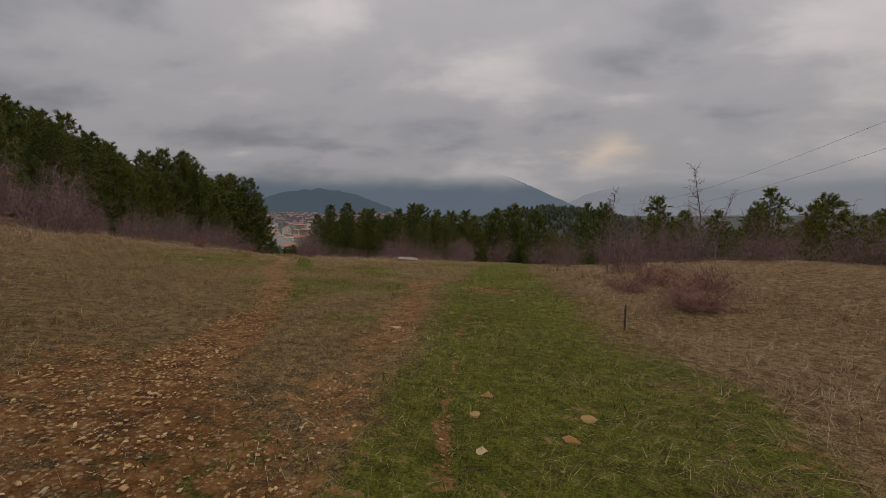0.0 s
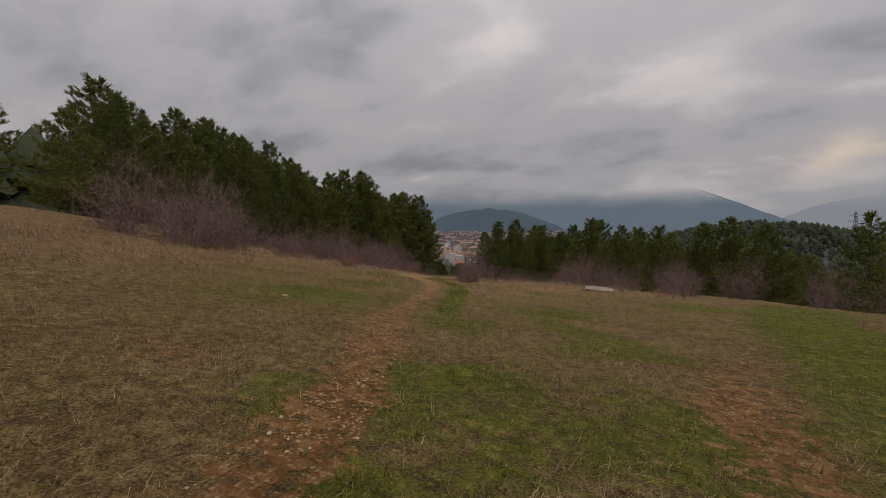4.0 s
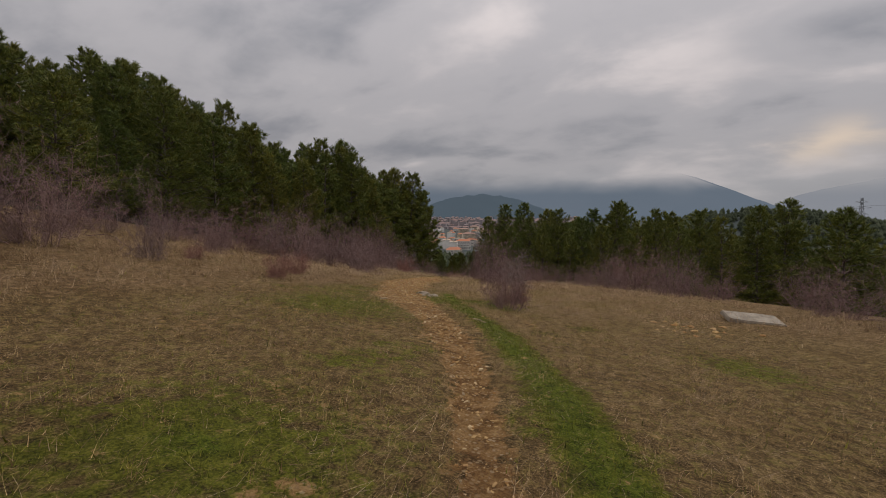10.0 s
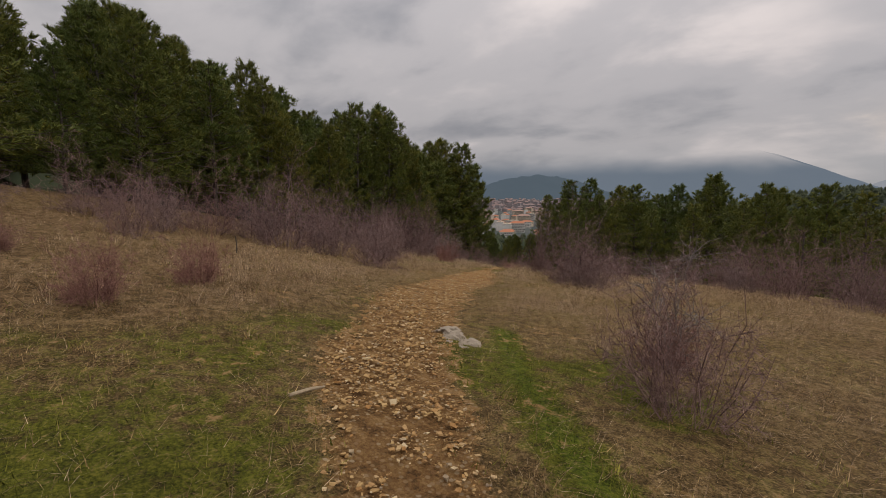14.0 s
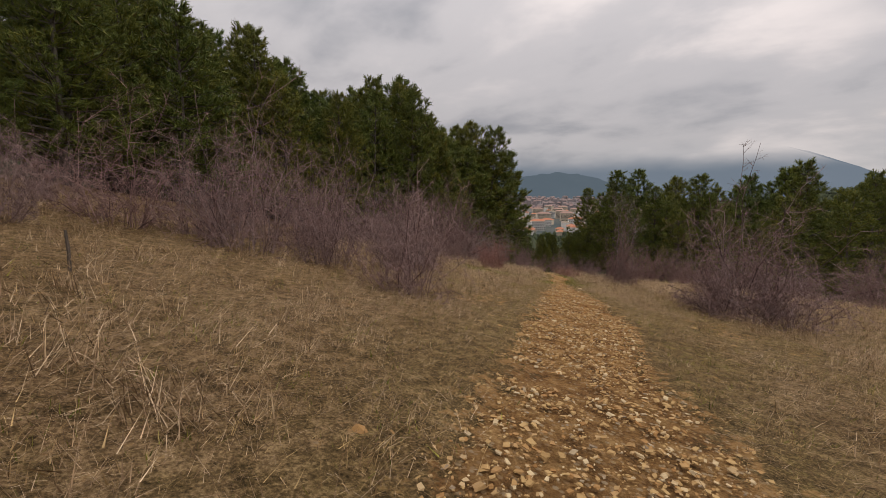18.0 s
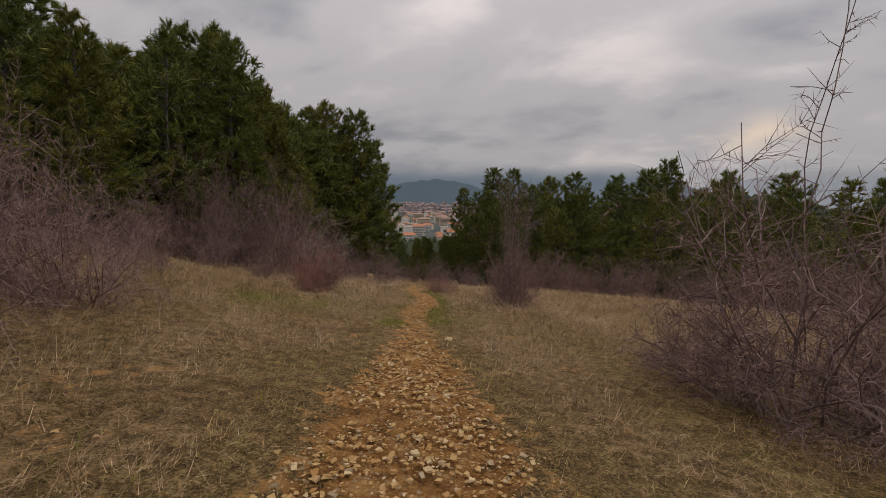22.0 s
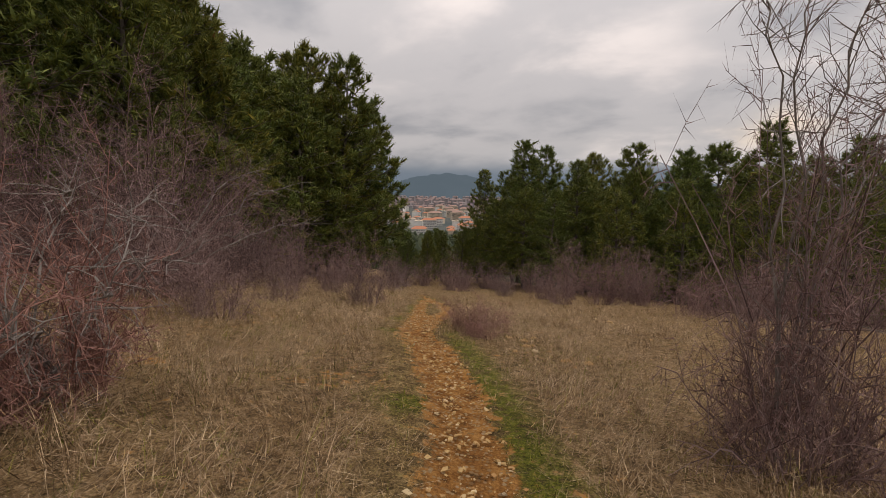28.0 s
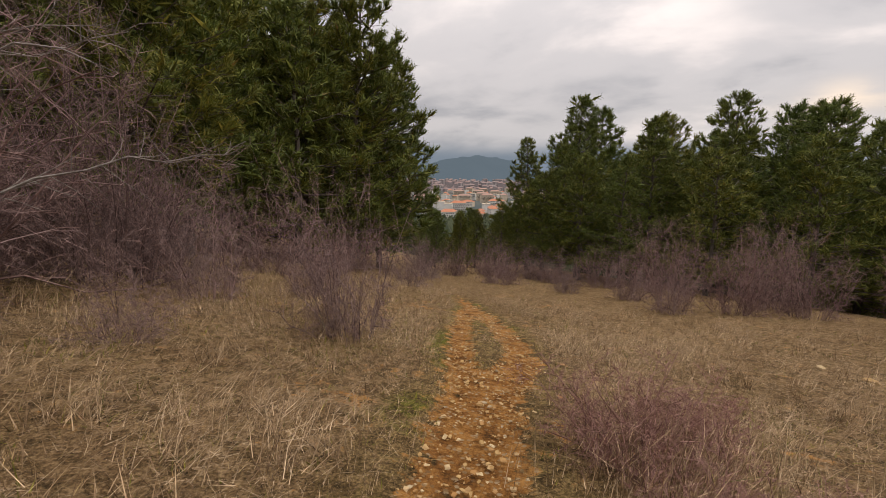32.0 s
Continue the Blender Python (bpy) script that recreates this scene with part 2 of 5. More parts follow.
def needle_material(name, a, b, c):
    k = Mat(name, 0.6, 0.3)
    col = k.ramp(k.geo.outputs["Random Per Island"], (0.0, a), (0.5, b), (0.9, c), (0.97, c), (1.0, (0.15, 0.085, 0.03)))
    tint = k.mix(k.info.outputs["Random"], (0.78, 0.92, 0.9), (1.15, 1.05, 0.85))
    col = k.mix(1.0, col, tint, "MULTIPLY")
    col = k.mix(k.fit(k.noise(0.7, 2), 0.4, 0.68, 0, 0.45), col, k.mix(1.0, col, (1.5, 1.25, 0.7), "MULTIPLY"))
    k.color(col)
    tr, mx = k.n.new("ShaderNodeBsdfTranslucent"), k.n.new("ShaderNodeMixShader")
    k.put(tr.inputs[0], col)
    mx.inputs[0].default_value = 0.22
    k.l.new(k.b.outputs[0], mx.inputs[1])
    k.l.new(tr.outputs[0], mx.inputs[2])
    k.l.new(mx.outputs[0], k.n["Material Output"].inputs[0])
    return k.m


def bark_material(name, a, b, scale=9):
    k = Mat(name, 0.92, 0.15)
    n = k.noise(scale, 5, 0.65, k.stretch(1, 1, 0.22))
    k.color(k.mix(k.fit(k.noise(1.2, 2), 0.35, 0.7, 0, 0.4), k.ramp(n, (0.32, a), (0.68, b)), (0.20, 0.185, 0.16)))
    return k.bump(n, 0.6, 0.03).m


def twig_material(name, a, b):
    k = Mat(name, 0.8, 0.25)
    col = k.ramp(k.geo.outputs["Random Per Island"], (0.0, a), (1.0, b))
    k.color(k.mix(k.info.outputs["Random"], col, k.mix(1.0, col, (1.12, 0.98, 0.95), "MULTIPLY")))
    return k.m


def stone_material(name, per_object):
    k = Mat(name, 0.9, 0.25)
    r = k.info.outputs["Random"] if per_object else k.geo.outputs["Random Per Island"]
    n = k.noise(22, 4, 0.65)
    col = k.ramp(r, (0.0, (0.40, 0.25, 0.10)), (0.3, (0.50, 0.335, 0.145)), (0.55, (0.36, 0.19, 0.066)), (0.75, (0.45, 0.29, 0.13)), (0.9, (0.62, 0.485, 0.285)), (1.0, (0.25, 0.185, 0.12)))
    k.color(k.mix(k.fit(n, 0.4, 0.75, 0, 0.6), col, k.mix(1.0, col, (0.55, 0.46, 0.38), "MULTIPLY")))
    return k.bump(n, 0.5, 0.008).m


def plain_material(name, a, b, scale=2.0, rough=0.85):
    k = Mat(name, rough, 0.25)
    k.color(k.mix(k.fit(k.noise(scale, 4), 0.35, 0.7), a, b))
    return k.m


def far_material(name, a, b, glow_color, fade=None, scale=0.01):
    """Distant hills: a glowing backdrop with haze painted into its colour, whose top may dissolve into the cloud base
    between two heights.
    """
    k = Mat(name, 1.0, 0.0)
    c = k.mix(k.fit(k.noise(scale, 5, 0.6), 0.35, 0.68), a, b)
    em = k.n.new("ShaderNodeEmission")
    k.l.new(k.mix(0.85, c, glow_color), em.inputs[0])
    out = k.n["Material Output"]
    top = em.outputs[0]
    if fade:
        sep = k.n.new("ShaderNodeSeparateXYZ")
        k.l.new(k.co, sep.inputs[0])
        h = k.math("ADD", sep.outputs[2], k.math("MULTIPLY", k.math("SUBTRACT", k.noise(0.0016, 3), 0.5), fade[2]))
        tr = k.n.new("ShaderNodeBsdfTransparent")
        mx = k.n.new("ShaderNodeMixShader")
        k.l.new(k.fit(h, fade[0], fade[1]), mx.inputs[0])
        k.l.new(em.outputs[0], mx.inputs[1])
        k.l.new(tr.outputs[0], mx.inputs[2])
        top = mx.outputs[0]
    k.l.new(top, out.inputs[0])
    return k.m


GROUND = ground_material()
GREEN_BLADE = blade_material("green_grass_blade", (0.048, 0.054, 0.007), (0.150, 0.160, 0.015), (0.30, 0.275, 0.048), 0.5)
LUSH_BLADE = blade_material("lush_grass_blade", (0.036, 0.048, 0.006), (0.122, 0.156, 0.012), (0.24, 0.25, 0.03), 0.5)
STRAW_BLADE = blade_material("straw_grass_blade", (0.10, 0.060, 0.025), (0.29, 0.182, 0.080), (0.60, 0.425, 0.205))
HAY_BLADE = blade_material("dry_grass_blade", (0.115, 0.072, 0.038), (0.33, 0.215, 0.122), (0.68, 0.515, 0.335))
NEEDLE = needle_material("pine_needles", (0.048, 0.062, 0.014), (0.112, 0.136, 0.026), (0.20, 0.215, 0.048))
PINE_BARK = bark_material("pine_bark", (0.045, 0.036, 0.030), (0.16, 0.13, 0.11))
TWIG = twig_material("thorn_twig", (0.085, 0.056, 0.052), (0.34, 0.248, 0.232))
DARK_TWIG = twig_material("dark_thicket_twig", (0.068, 0.042, 0.038), (0.26, 0.180, 0.166))
RED_TWIG = twig_material("reddish_twig", (0.13, 0.066, 0.052), (0.38, 0.225, 0.19))
PALE_BARK = bark_material("pale_bark", (0.12, 0.10, 0.09), (0.33, 0.295, 0.265), 14)
STONE = stone_material("limestone_chip", True)
GRAVEL = stone_material("limestone_gravel", False)


# ---- shape helpers ----
def mesh_np(name, verts, faces, material, smooth=False):
    """A mesh from arrays of vertices and of faces that all have the same number of corners."""
    me = bpy.data.meshes.new(name)
    verts, faces = np.asarray(verts, "f"), np.asarray(faces, "i")
    n, k = faces.shape
    me.vertices.add(len(verts))
    me.vertices.foreach_set("co", verts.ravel())
    me.loops.add(n * k)
    me.loops.foreach_set("vertex_index", faces.ravel())
    me.polygons.add(n)
    me.polygons.foreach_set("loop_start", np.arange(0, n * k, k, dtype="i"))
    me.update(calc_edges=True)
    me.polygons.foreach_set("use_smooth", np.full(n, smooth))
    me.materials.append(material)
    return me


def part(name, me, parent, label=""):
    ob = new(name, me)
    ob.parent = parent
    return tagged(ob, label)


def bm_mesh(name, bm, material, smooth=False):
    me = bpy.data.meshes.new(name)
    bm.normal_update()
    bm.to_mesh(me)
    bm.free()
    me.materials.append(material)
    for p in me.polygons:
        p.use_smooth = smooth
    return me


def repeat_thing(ob, m):
    """A copy at the pose m, which holds its full scale."""
    return copy_thing(ob, m @ Matrix.Diagonal((1 / ob.scale[0], 1 / ob.scale[1], 1 / ob.scale[2], 1)))


def unit(v):
    return v / (np.linalg.norm(v, axis=-1, keepdims=True) + 1e-9)


def tubes(seg, sides=3):
    """Tapered prisms for rows of (start, end, start radius, end radius)."""
    seg = np.asarray(seg, float)
    a, b, ra, rb = seg[:, :3], seg[:, 3:6], seg[:, 6:7], seg[:, 7:8]
    d = unit(b - a)
    ref = np.where(np.abs(d[:, 2:3]) < 0.9, [[0.0, 0, 1]], [[1.0, 0, 0]])
    u = unit(np.cross(d, ref))
    v = np.cross(d, u)
    rings = []
    for p, r in ((a, ra), (b, rb)):
        for i in range(sides):
            t = 2 * math.pi * i / sides
            rings.append(p + r * (math.cos(t) * u + math.sin(t) * v))
    verts = np.stack(rings, 1).reshape(-1, 3)
    base = np.arange(len(seg))[:, None] * 2 * sides
    faces = np.concatenate([base + np.array([[i, (i + 1) % sides, sides + (i + 1) % sides, sides + i]]) for i in range(sides)])
    return verts, faces


def value_noise(x, y, seed=0):
    """Smooth noise between 0 and 1 at unit spacing."""
    xi, yi = np.floor(x), np.floor(y)
    fx, fy = x - xi, y - yi
    fx, fy = fx * fx * (3 - 2 * fx), fy * fy * (3 - 2 * fy)

    def h(i, j):
        v = np.sin(i * 127.1 + j * 311.7 + seed * 74.7) * 43758.5453
        return v - np.floor(v)

    return (h(xi, yi) * (1 - fx) + h(xi + 1, yi) * fx) * (1 - fy) + (h(xi, yi + 1) * (1 - fx) + h(xi + 1, yi + 1) * fx) * fy


def fbm(x, y, seed=0, octaves=3):
    t, amp, tot = 0.0, 1.0, 0.0
    for o in range(octaves):
        t = t + amp * value_noise(x * 2 ** o, y * 2 ** o, seed + 11 * o)
        tot += amp
        amp *= 0.5
    return t / tot


def step(v, a, b):
    t = np.clip((v - a) / (b - a), 0, 1)
    return t * t * (3 - 2 * t)


# ---- the lie of the land ----
SLANT = 0.39          # the track runs this far to the left for every metre ahead


def meadow_z(x, y):
    """The meadow: a slope that falls ahead and to the right of the track."""
    s = x + SLANT * y
    sc = np.clip(s, -17.0, 10.0)
    yc = np.clip(y, -12.0, 66.0)
    X, Y = (sc - SLANT * yc) / 20, yc / 20
    z = 0.006 - 2.516 * X - 0.946 * Y + 1.446 * X * X + 1.729 * X * Y - 0.139 * Y * Y
    z = z + 0.07 * np.clip(-17.0 - s, 0, 60) - 0.035 * np.clip(s - 10.0, 0, 9) - 0.16 * np.clip(s - 19.0, 0, 200)
    z = z + 1.15 * np.exp(-((x - 12.5) / 7.0) ** 2 - ((y - 15.0) / 8.5) ** 2)
    return z - 0.17 * np.clip(y - 66.0, 0, 400)


def ground_z(x, y):
    x, y = np.asarray(x, float), np.asarray(y, float)
    near = meadow_z(x, y)
    r = np.hypot(x, y)
    valley = -37.0 + 35 * step(r, 480, 2300)
    z = np.maximum(near, valley) + np.log1p(np.exp(-np.abs(near - valley) / 3.0)) * 3.0 * step(r, 90, 200)
    # the wooded hill across the dip
    z = z + 40 * np.exp(-((x - 95) / 115) ** 2 - ((y - 430) / 90) ** 2) + 17 * np.exp(-((x - 330) / 190) ** 2 - ((y - 420) / 110) ** 2)
    relief = 0.05 * (fbm(x / 1.1, y / 1.1, 3) - 0.5) + 0.03 * (fbm(x / 0.33, y / 0.33, 4, 2) - 0.5) + 0.22 * (fbm(x / 6, y / 6, 5, 2) - 0.5) * step(np.abs(x + SLANT * y), 1.0, 5.0)
    return z + relief * (1 - step(r, 90, 150))


# centre lines of the worn tracks: x, y, half width
MAIN = [(-1.7, 2.2, .4), (-2.3, 4.4, .5), (-2.9, 7.9, .34), (-3.3, 9.0, .42), (-3.9, 11.0, .34), (-4.7, 12.8, .42), (-5.5, 14.3, .36), (-6.2, 16.9, .27),
        (-6.6, 18.3, .3), (-7.1, 19.8, .3), (-7.7, 21.5, .3), (-8.3, 22.9, .38), (-9.5, 25.0, .5), (-10.4, 26.2, .6), (-11.6, 27.7, .68),
        (-12.5, 29.4, .72), (-13.5, 31.5, .82), (-14.0, 33.4, .74), (-14.7, 36.3, .70), (-15.6, 39.2, .62), (-16.4, 41.7, .45), (-17.5, 44.8, .36),
        (-17.95, 47.2, .40), (-18.6, 49.1, .40), (-19.2, 50.5, .40), (-19.75, 51.4, .42), (-20.2, 52.4, .40), (-20.5, 53.7, .40), (-20.4, 55.2, .28), (-20.65, 56.2, .26), (-21.3, 57.7, .24), (-22.3, 59.6, .22), (-23.3, 61.4, .15)]
FORK = [(-20.5, 53.7, .25), (-21.0, 54.8, .18), (-21.6, 56.6, .18), (-22.3, 59.2, .15)]
LATE_VERGE = [(-16.4, 43.8, .5), (-16.7, 45.4, .9), (-17.0, 47.0, .6), (-17.7, 48.7, .4), (-18.4, 50.4, .35), (-19.3, 52.4, .3)]
SIDE = [(-1.3, 2.0, .3), (-1.0, 3.6, .34), (-.85, 5.6, .3), (-.7, 8.5, .3), (-.75, 10.6, .4), (-.65, 12.6, .42), (-.1, 15.2, .3), (.6, 17.8, .2)]
GREENS = [(0.5, 2.5, .9), (0.65, 4.4, .85), (0.9, 6.5, .9), (1.4, 11.6, 1.05), (1.9, 16.0, 0.95), (2.7, 22.0, 0.9), (5.0, 30.0, 1.0)]
RUT = [(-0.06, 3.4, .06), (-0.06, 4.2, .07), (-0.03, 5.0, .05), (0.12, 6.4, .04), (0.2, 7.3, .06), (0.27, 8.1, .07), (0.34, 9.0, .04)]
VERGE = [(-5.0, 16.0, .3), (-5.9, 18.8, .33), (-6.6, 21.0, .33), (-7.3, 22.9, .3), (-8.7, 25.6, .26), (-10.4, 28.3, .22), (-11.2, 30.0, .18)]


MAIN = [(x, y, w * (0.95 if y < 16 else 0.72 if y < 27 else 1.0 if y < 41 else 0.8)) for x, y, w in MAIN]


def line_distance(x, y, line):
    """The least distance to a centre line over its half width there: under 1 inside the track."""
    best = np.full(np.shape(x), 99.0)
    for (ax, ay, aw), (bx, by, bw) in zip(line, line[1:]):
        dx, dy = bx - ax, by - ay
        t = np.clip(((x - ax) * dx + (y - ay) * dy) / (dx * dx + dy * dy), 0, 1)
        best = np.minimum(best, np.hypot(x - ax - t * dx, y - ay - t * dy) / (aw + t * (bw - aw)))
    return best


def blot(x, y, cx, cy, r):
    return np.exp(-((x - cx) ** 2 + (y - cy) ** 2) / (r * r))


def masks(x, y):
    """How bare, how green and how hay-like the ground is, each from 0 to 1."""
    s = x + SLANT * y
    wob = 0.65 * fbm(x / 1.3, y / 1.3, 21) + 0.35 * fbm(x / 0.35, y / 0.35, 23)
    main, side = np.minimum(line_distance(x, y, MAIN), line_distance(x, y, FORK)), line_distance(x, y, SIDE)
    patchy = 0.66 + 0.34 * step(y, 16, 25) + 0.5 * (fbm(x / 0.9, y / 1.6, 8) - 0.35)
    dirt = (1 - step(main + 0.9 * (wob - 0.5), 0.35, 1.55)) * np.clip(patchy + 0.1 * (1 - step(y, 5, 8)), 0, 1)
    dirt = np.maximum(dirt, (1 - step(side + 0.9 * (wob - 0.5), 0.35, 1.6)) * np.clip(0.12 + fbm(x / 0.8, y / 1.4, 9), 0, 1) * (1 - step(y, 13, 18)))
    stony = np.maximum(blot(x, y, -2.2, 3.3, 1.25), np.maximum(blot(x, y, -3.1, 4.4, 0.8), blot(x, y, -4.2, 3.6, 1.3)))
    dirt = dirt * (1 - 0.4 * np.exp(-((y - 43.5) / 2.6) ** 2))
    dirt = np.maximum(dirt, 0.9 * stony * step(wob, 0.34, 0.64))
    dirt = np.maximum(dirt, 0.8 * blot(x, y, 1.05, 11.9, 0.8) * step(wob, 0.36, 0.62))
    dirt = np.maximum(dirt, 0.5 * (1 - step(line_distance(x, y, RUT) + 1.2 * (wob - 0.5), 0.5, 1.5)))
    dirt = np.maximum(dirt, 0.32 * step(fbm(x / 0.9, y / 0.9, 31), 0.60, 0.78) * (1 - step(np.abs(s), 2.5, 6)))
    green = np.minimum(1.1 * (1 - step(line_distance(x, y, GREENS) + 1.1 * (wob - 0.5), 0.5, 1.9)) * (0.7 + 0.6 * wob), 0.86)
    green = np.maximum(green, 1.25 * (1 - step(line_distance(x, y, VERGE) + 0.9 * (wob - 0.5), 0.4, 1.4)))
    # how much of the turf is moss green: more on the trodden start, less and less along the walk
    big = fbm(x / 3.2 + 5, y / 3.2, 14)
    patch = 0.5 * fbm(x / 1.5 + 2, y / 1.5, 15) + 0.3 * big + 0.2 * fbm(x / 0.3, y / 0.3, 16, 2)
    inner = np.maximum(step(x + 0.25 * y, -2.3, -0.9), step(y, 12.5, 15.5))
    share = (0.36 * (1 - step(y, 12, 20)) * (1 - step(np.abs(s + 0.5), 3.0, 7.0)) + (0.10 + 0.18 * step(y, 13, 16)) * (1 - step(y, 28, 36)) * (1 - step(np.abs(s + 1.5), 4.0, 8.0))) * inner
    share = np.maximum(share, 0.78 * blot(x, y, -7.6, 15.2, 2.0)) + 0.25 * (1 - step(y, 20, 26)) * step(s, 2.0, 4.0) * (1 - step(s, 7, 10))
    green = np.maximum(green, 0.8 * step(patch + 0.55 * (share - 0.5), 0.42, 0.66))
    brow = x - (2.0 + 0.10 * y)
    for cx, cy, r in ((-7.6, 15.4, 1.8), (-8.9, 19.2, 1.2), (-2.9, 19.5, 0.8), (0.6, 24.1, 1.2), (-4.5, 25.2, 0.7), (-11.6, 24.9, 1.5), (-12.7, 26.6, 0.9), (-13.3, 27.8, 0.6), (-11.3, 25.0, 0.8), (-19.0, 44.4, 1.2), (-20.4, 43.7, 1.1), (-10.7, 27.9, 0.7), (-16.9, 45.5, 0.8), (-17.2, 43.0, 0.4)):
        green = np.maximum(green, 0.85 * blot(x, y, cx, cy, r) * (0.1 + 1.4 * wob))
    green = np.maximum(green, 0.68 * (1 - step(line_distance(x, y, LATE_VERGE) + 0.9 * (wob - 0.5), 0.4, 1.8)))
    green = np.maximum(green, 0.55 * step(fbm(x / 0.7 + 9, y / 0.7, 66), 0.48, 0.7) * step(y, 42, 48))
    nigh = step(y, 21, 29) * (1 - 0.5 * step(y, 34, 38))
    left = step(-s + 1.8 * (wob - 0.5), 4.2 - 2.8 * nigh, 6.6 - 2.9 * nigh)
    right = step(s, 1.6, 4.5) * step(y, 34, 44) + step(brow + 1.4 * (wob - 0.5), 0.0, 0.9) * (1 - step(y, 18, 26))
    right = np.maximum(right, 0.75 * step(s, 6.5, 9.0) * step(y, 24, 32))
    dry = np.clip(np.maximum(left, right), 0, 1) * (0.65 + 0.6 * (big - 0.4))
    dry = np.maximum(dry, 0.5 * step(y, 25, 32) * step(main, 1.0, 2.6) * step(fbm(x / 1.2, y / 1.2, 73), 0.36, 0.56))
    dry = np.maximum(dry, 0.75 * step(y, 41, 47) * step(main, 1.0, 3.2))
    return np.clip(dirt, 0, 1), np.clip(green * (1 - 0.6 * dry), 0, 1), np.clip(dry, 0, 1)


def spaced(a, b, fine, growth=1.12, start=None, stop=None):
    """Grid lines: even between a and b, growing apart out to start and stop."""
    mid = list(np.arange(a, b + fine / 2, fine))
    lo, hi, d = [a], [mid[-1]], fine
    while lo[-1] > start:
        d *= growth
        lo.append(lo[-1] - d)
    d = fine
    while hi[-1] < stop:
        d *= growth
        hi.append(hi[-1] + d)
    return np.array(lo[:0:-1] + mid + hi[1:])


gx, gy = spaced(-24, 5, 0.13, 1.10, -4700, 4700), spaced(0.8, 58, 0.15, 1.10, -4700, 4700)
GX, GY = np.meshgrid(gx, gy)
fx_, fy_ = GX.ravel(), GY.ravel()
idx = np.arange(len(gx) * len(gy)).reshape(len(gy), len(gx))
quads = np.stack([idx[:-1, :-1], idx[:-1, 1:], idx[1:, 1:], idx[1:, :-1]], -1).reshape(-1, 4)
d_, g_, h_ = masks(fx_, fy_)
gz_ = ground_z(fx_, fy_) - 0.05 * d_ * (1 - step(np.hypot(fx_, fy_), 80, 100))
ground_me = mesh_np("ground", np.stack([fx_, fy_, gz_], 1), quads, GROUND, True)
for key, val in (("dirt", d_), ("green", g_), ("dry", h_), ("far", step(np.hypot(fx_, fy_), 110, 300))):
    ground_me.attributes.new(key, "FLOAT", "POINT").data.foreach_set("value", np.asarray(val, "f"))
ground = tagged(new("ground", ground_me), "sloping meadow of short grass with a worn stony dirt track", "ground", kind="structure")


def at(x, y, dz=0.0):
    return Vector((x, y, float(ground_z(x, y)) + dz))


# ---- distant hills ----
def ridge(name, profile, dist, depth, material, label, rough=1.0, n=120):
    """A long hill seen far off: azimuth (degrees, right positive) and height rows, drawn as a slope that runs back from its foot."""
    az = np.linspace(profile[0][0], profile[-1][0], n)
    top = np.interp(az, [p[0] for p in profile], [p[1] for p in profile])
    kern = np.hanning(9) / np.hanning(9).sum()
    top = np.convolve(np.pad(top, 4, "edge"), kern, "valid")
    rows_ = []
    for j in range(14):
        t = j / 13
        d = dist + depth * t
        hgt = -60 + (top + 60) * np.sin(t * math.pi / 2) ** 0.8
        hgt = hgt + rough * (fbm(az * 1.1 + 7 * j, np.full(n, j * 0.7), 40) - 0.5) * t * 26
        a = np.radians(az)
        rows_.append(np.stack([d * np.sin(a), d * np.cos(a), hgt], 1))
    verts = np.concatenate(rows_)
    ii = np.arange(14 * n).reshape(14, n)
    f = np.stack([ii[:-1, :-1], ii[:-1, 1:], ii[1:, 1:], ii[1:, :-1]], -1).reshape(-1, 4)
    return tagged(new(name, mesh_np(name, verts, f, material, True)), label, "mountain", kind="structure")


# these ridges emit a blue-grey haze tone; no light falls on them
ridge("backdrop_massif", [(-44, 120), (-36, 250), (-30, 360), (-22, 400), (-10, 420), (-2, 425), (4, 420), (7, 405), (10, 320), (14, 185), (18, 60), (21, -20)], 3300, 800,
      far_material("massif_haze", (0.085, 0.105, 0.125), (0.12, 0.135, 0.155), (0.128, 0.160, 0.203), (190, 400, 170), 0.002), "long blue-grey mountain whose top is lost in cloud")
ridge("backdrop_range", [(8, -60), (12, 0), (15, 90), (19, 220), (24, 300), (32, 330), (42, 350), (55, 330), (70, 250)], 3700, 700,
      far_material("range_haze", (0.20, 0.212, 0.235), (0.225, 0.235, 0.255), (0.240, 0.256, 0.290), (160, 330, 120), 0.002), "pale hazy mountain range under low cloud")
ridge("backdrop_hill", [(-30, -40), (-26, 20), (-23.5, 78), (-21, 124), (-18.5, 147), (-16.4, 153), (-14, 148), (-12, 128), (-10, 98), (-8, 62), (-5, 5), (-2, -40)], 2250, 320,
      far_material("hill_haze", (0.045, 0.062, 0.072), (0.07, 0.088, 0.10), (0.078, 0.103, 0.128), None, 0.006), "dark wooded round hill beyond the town")


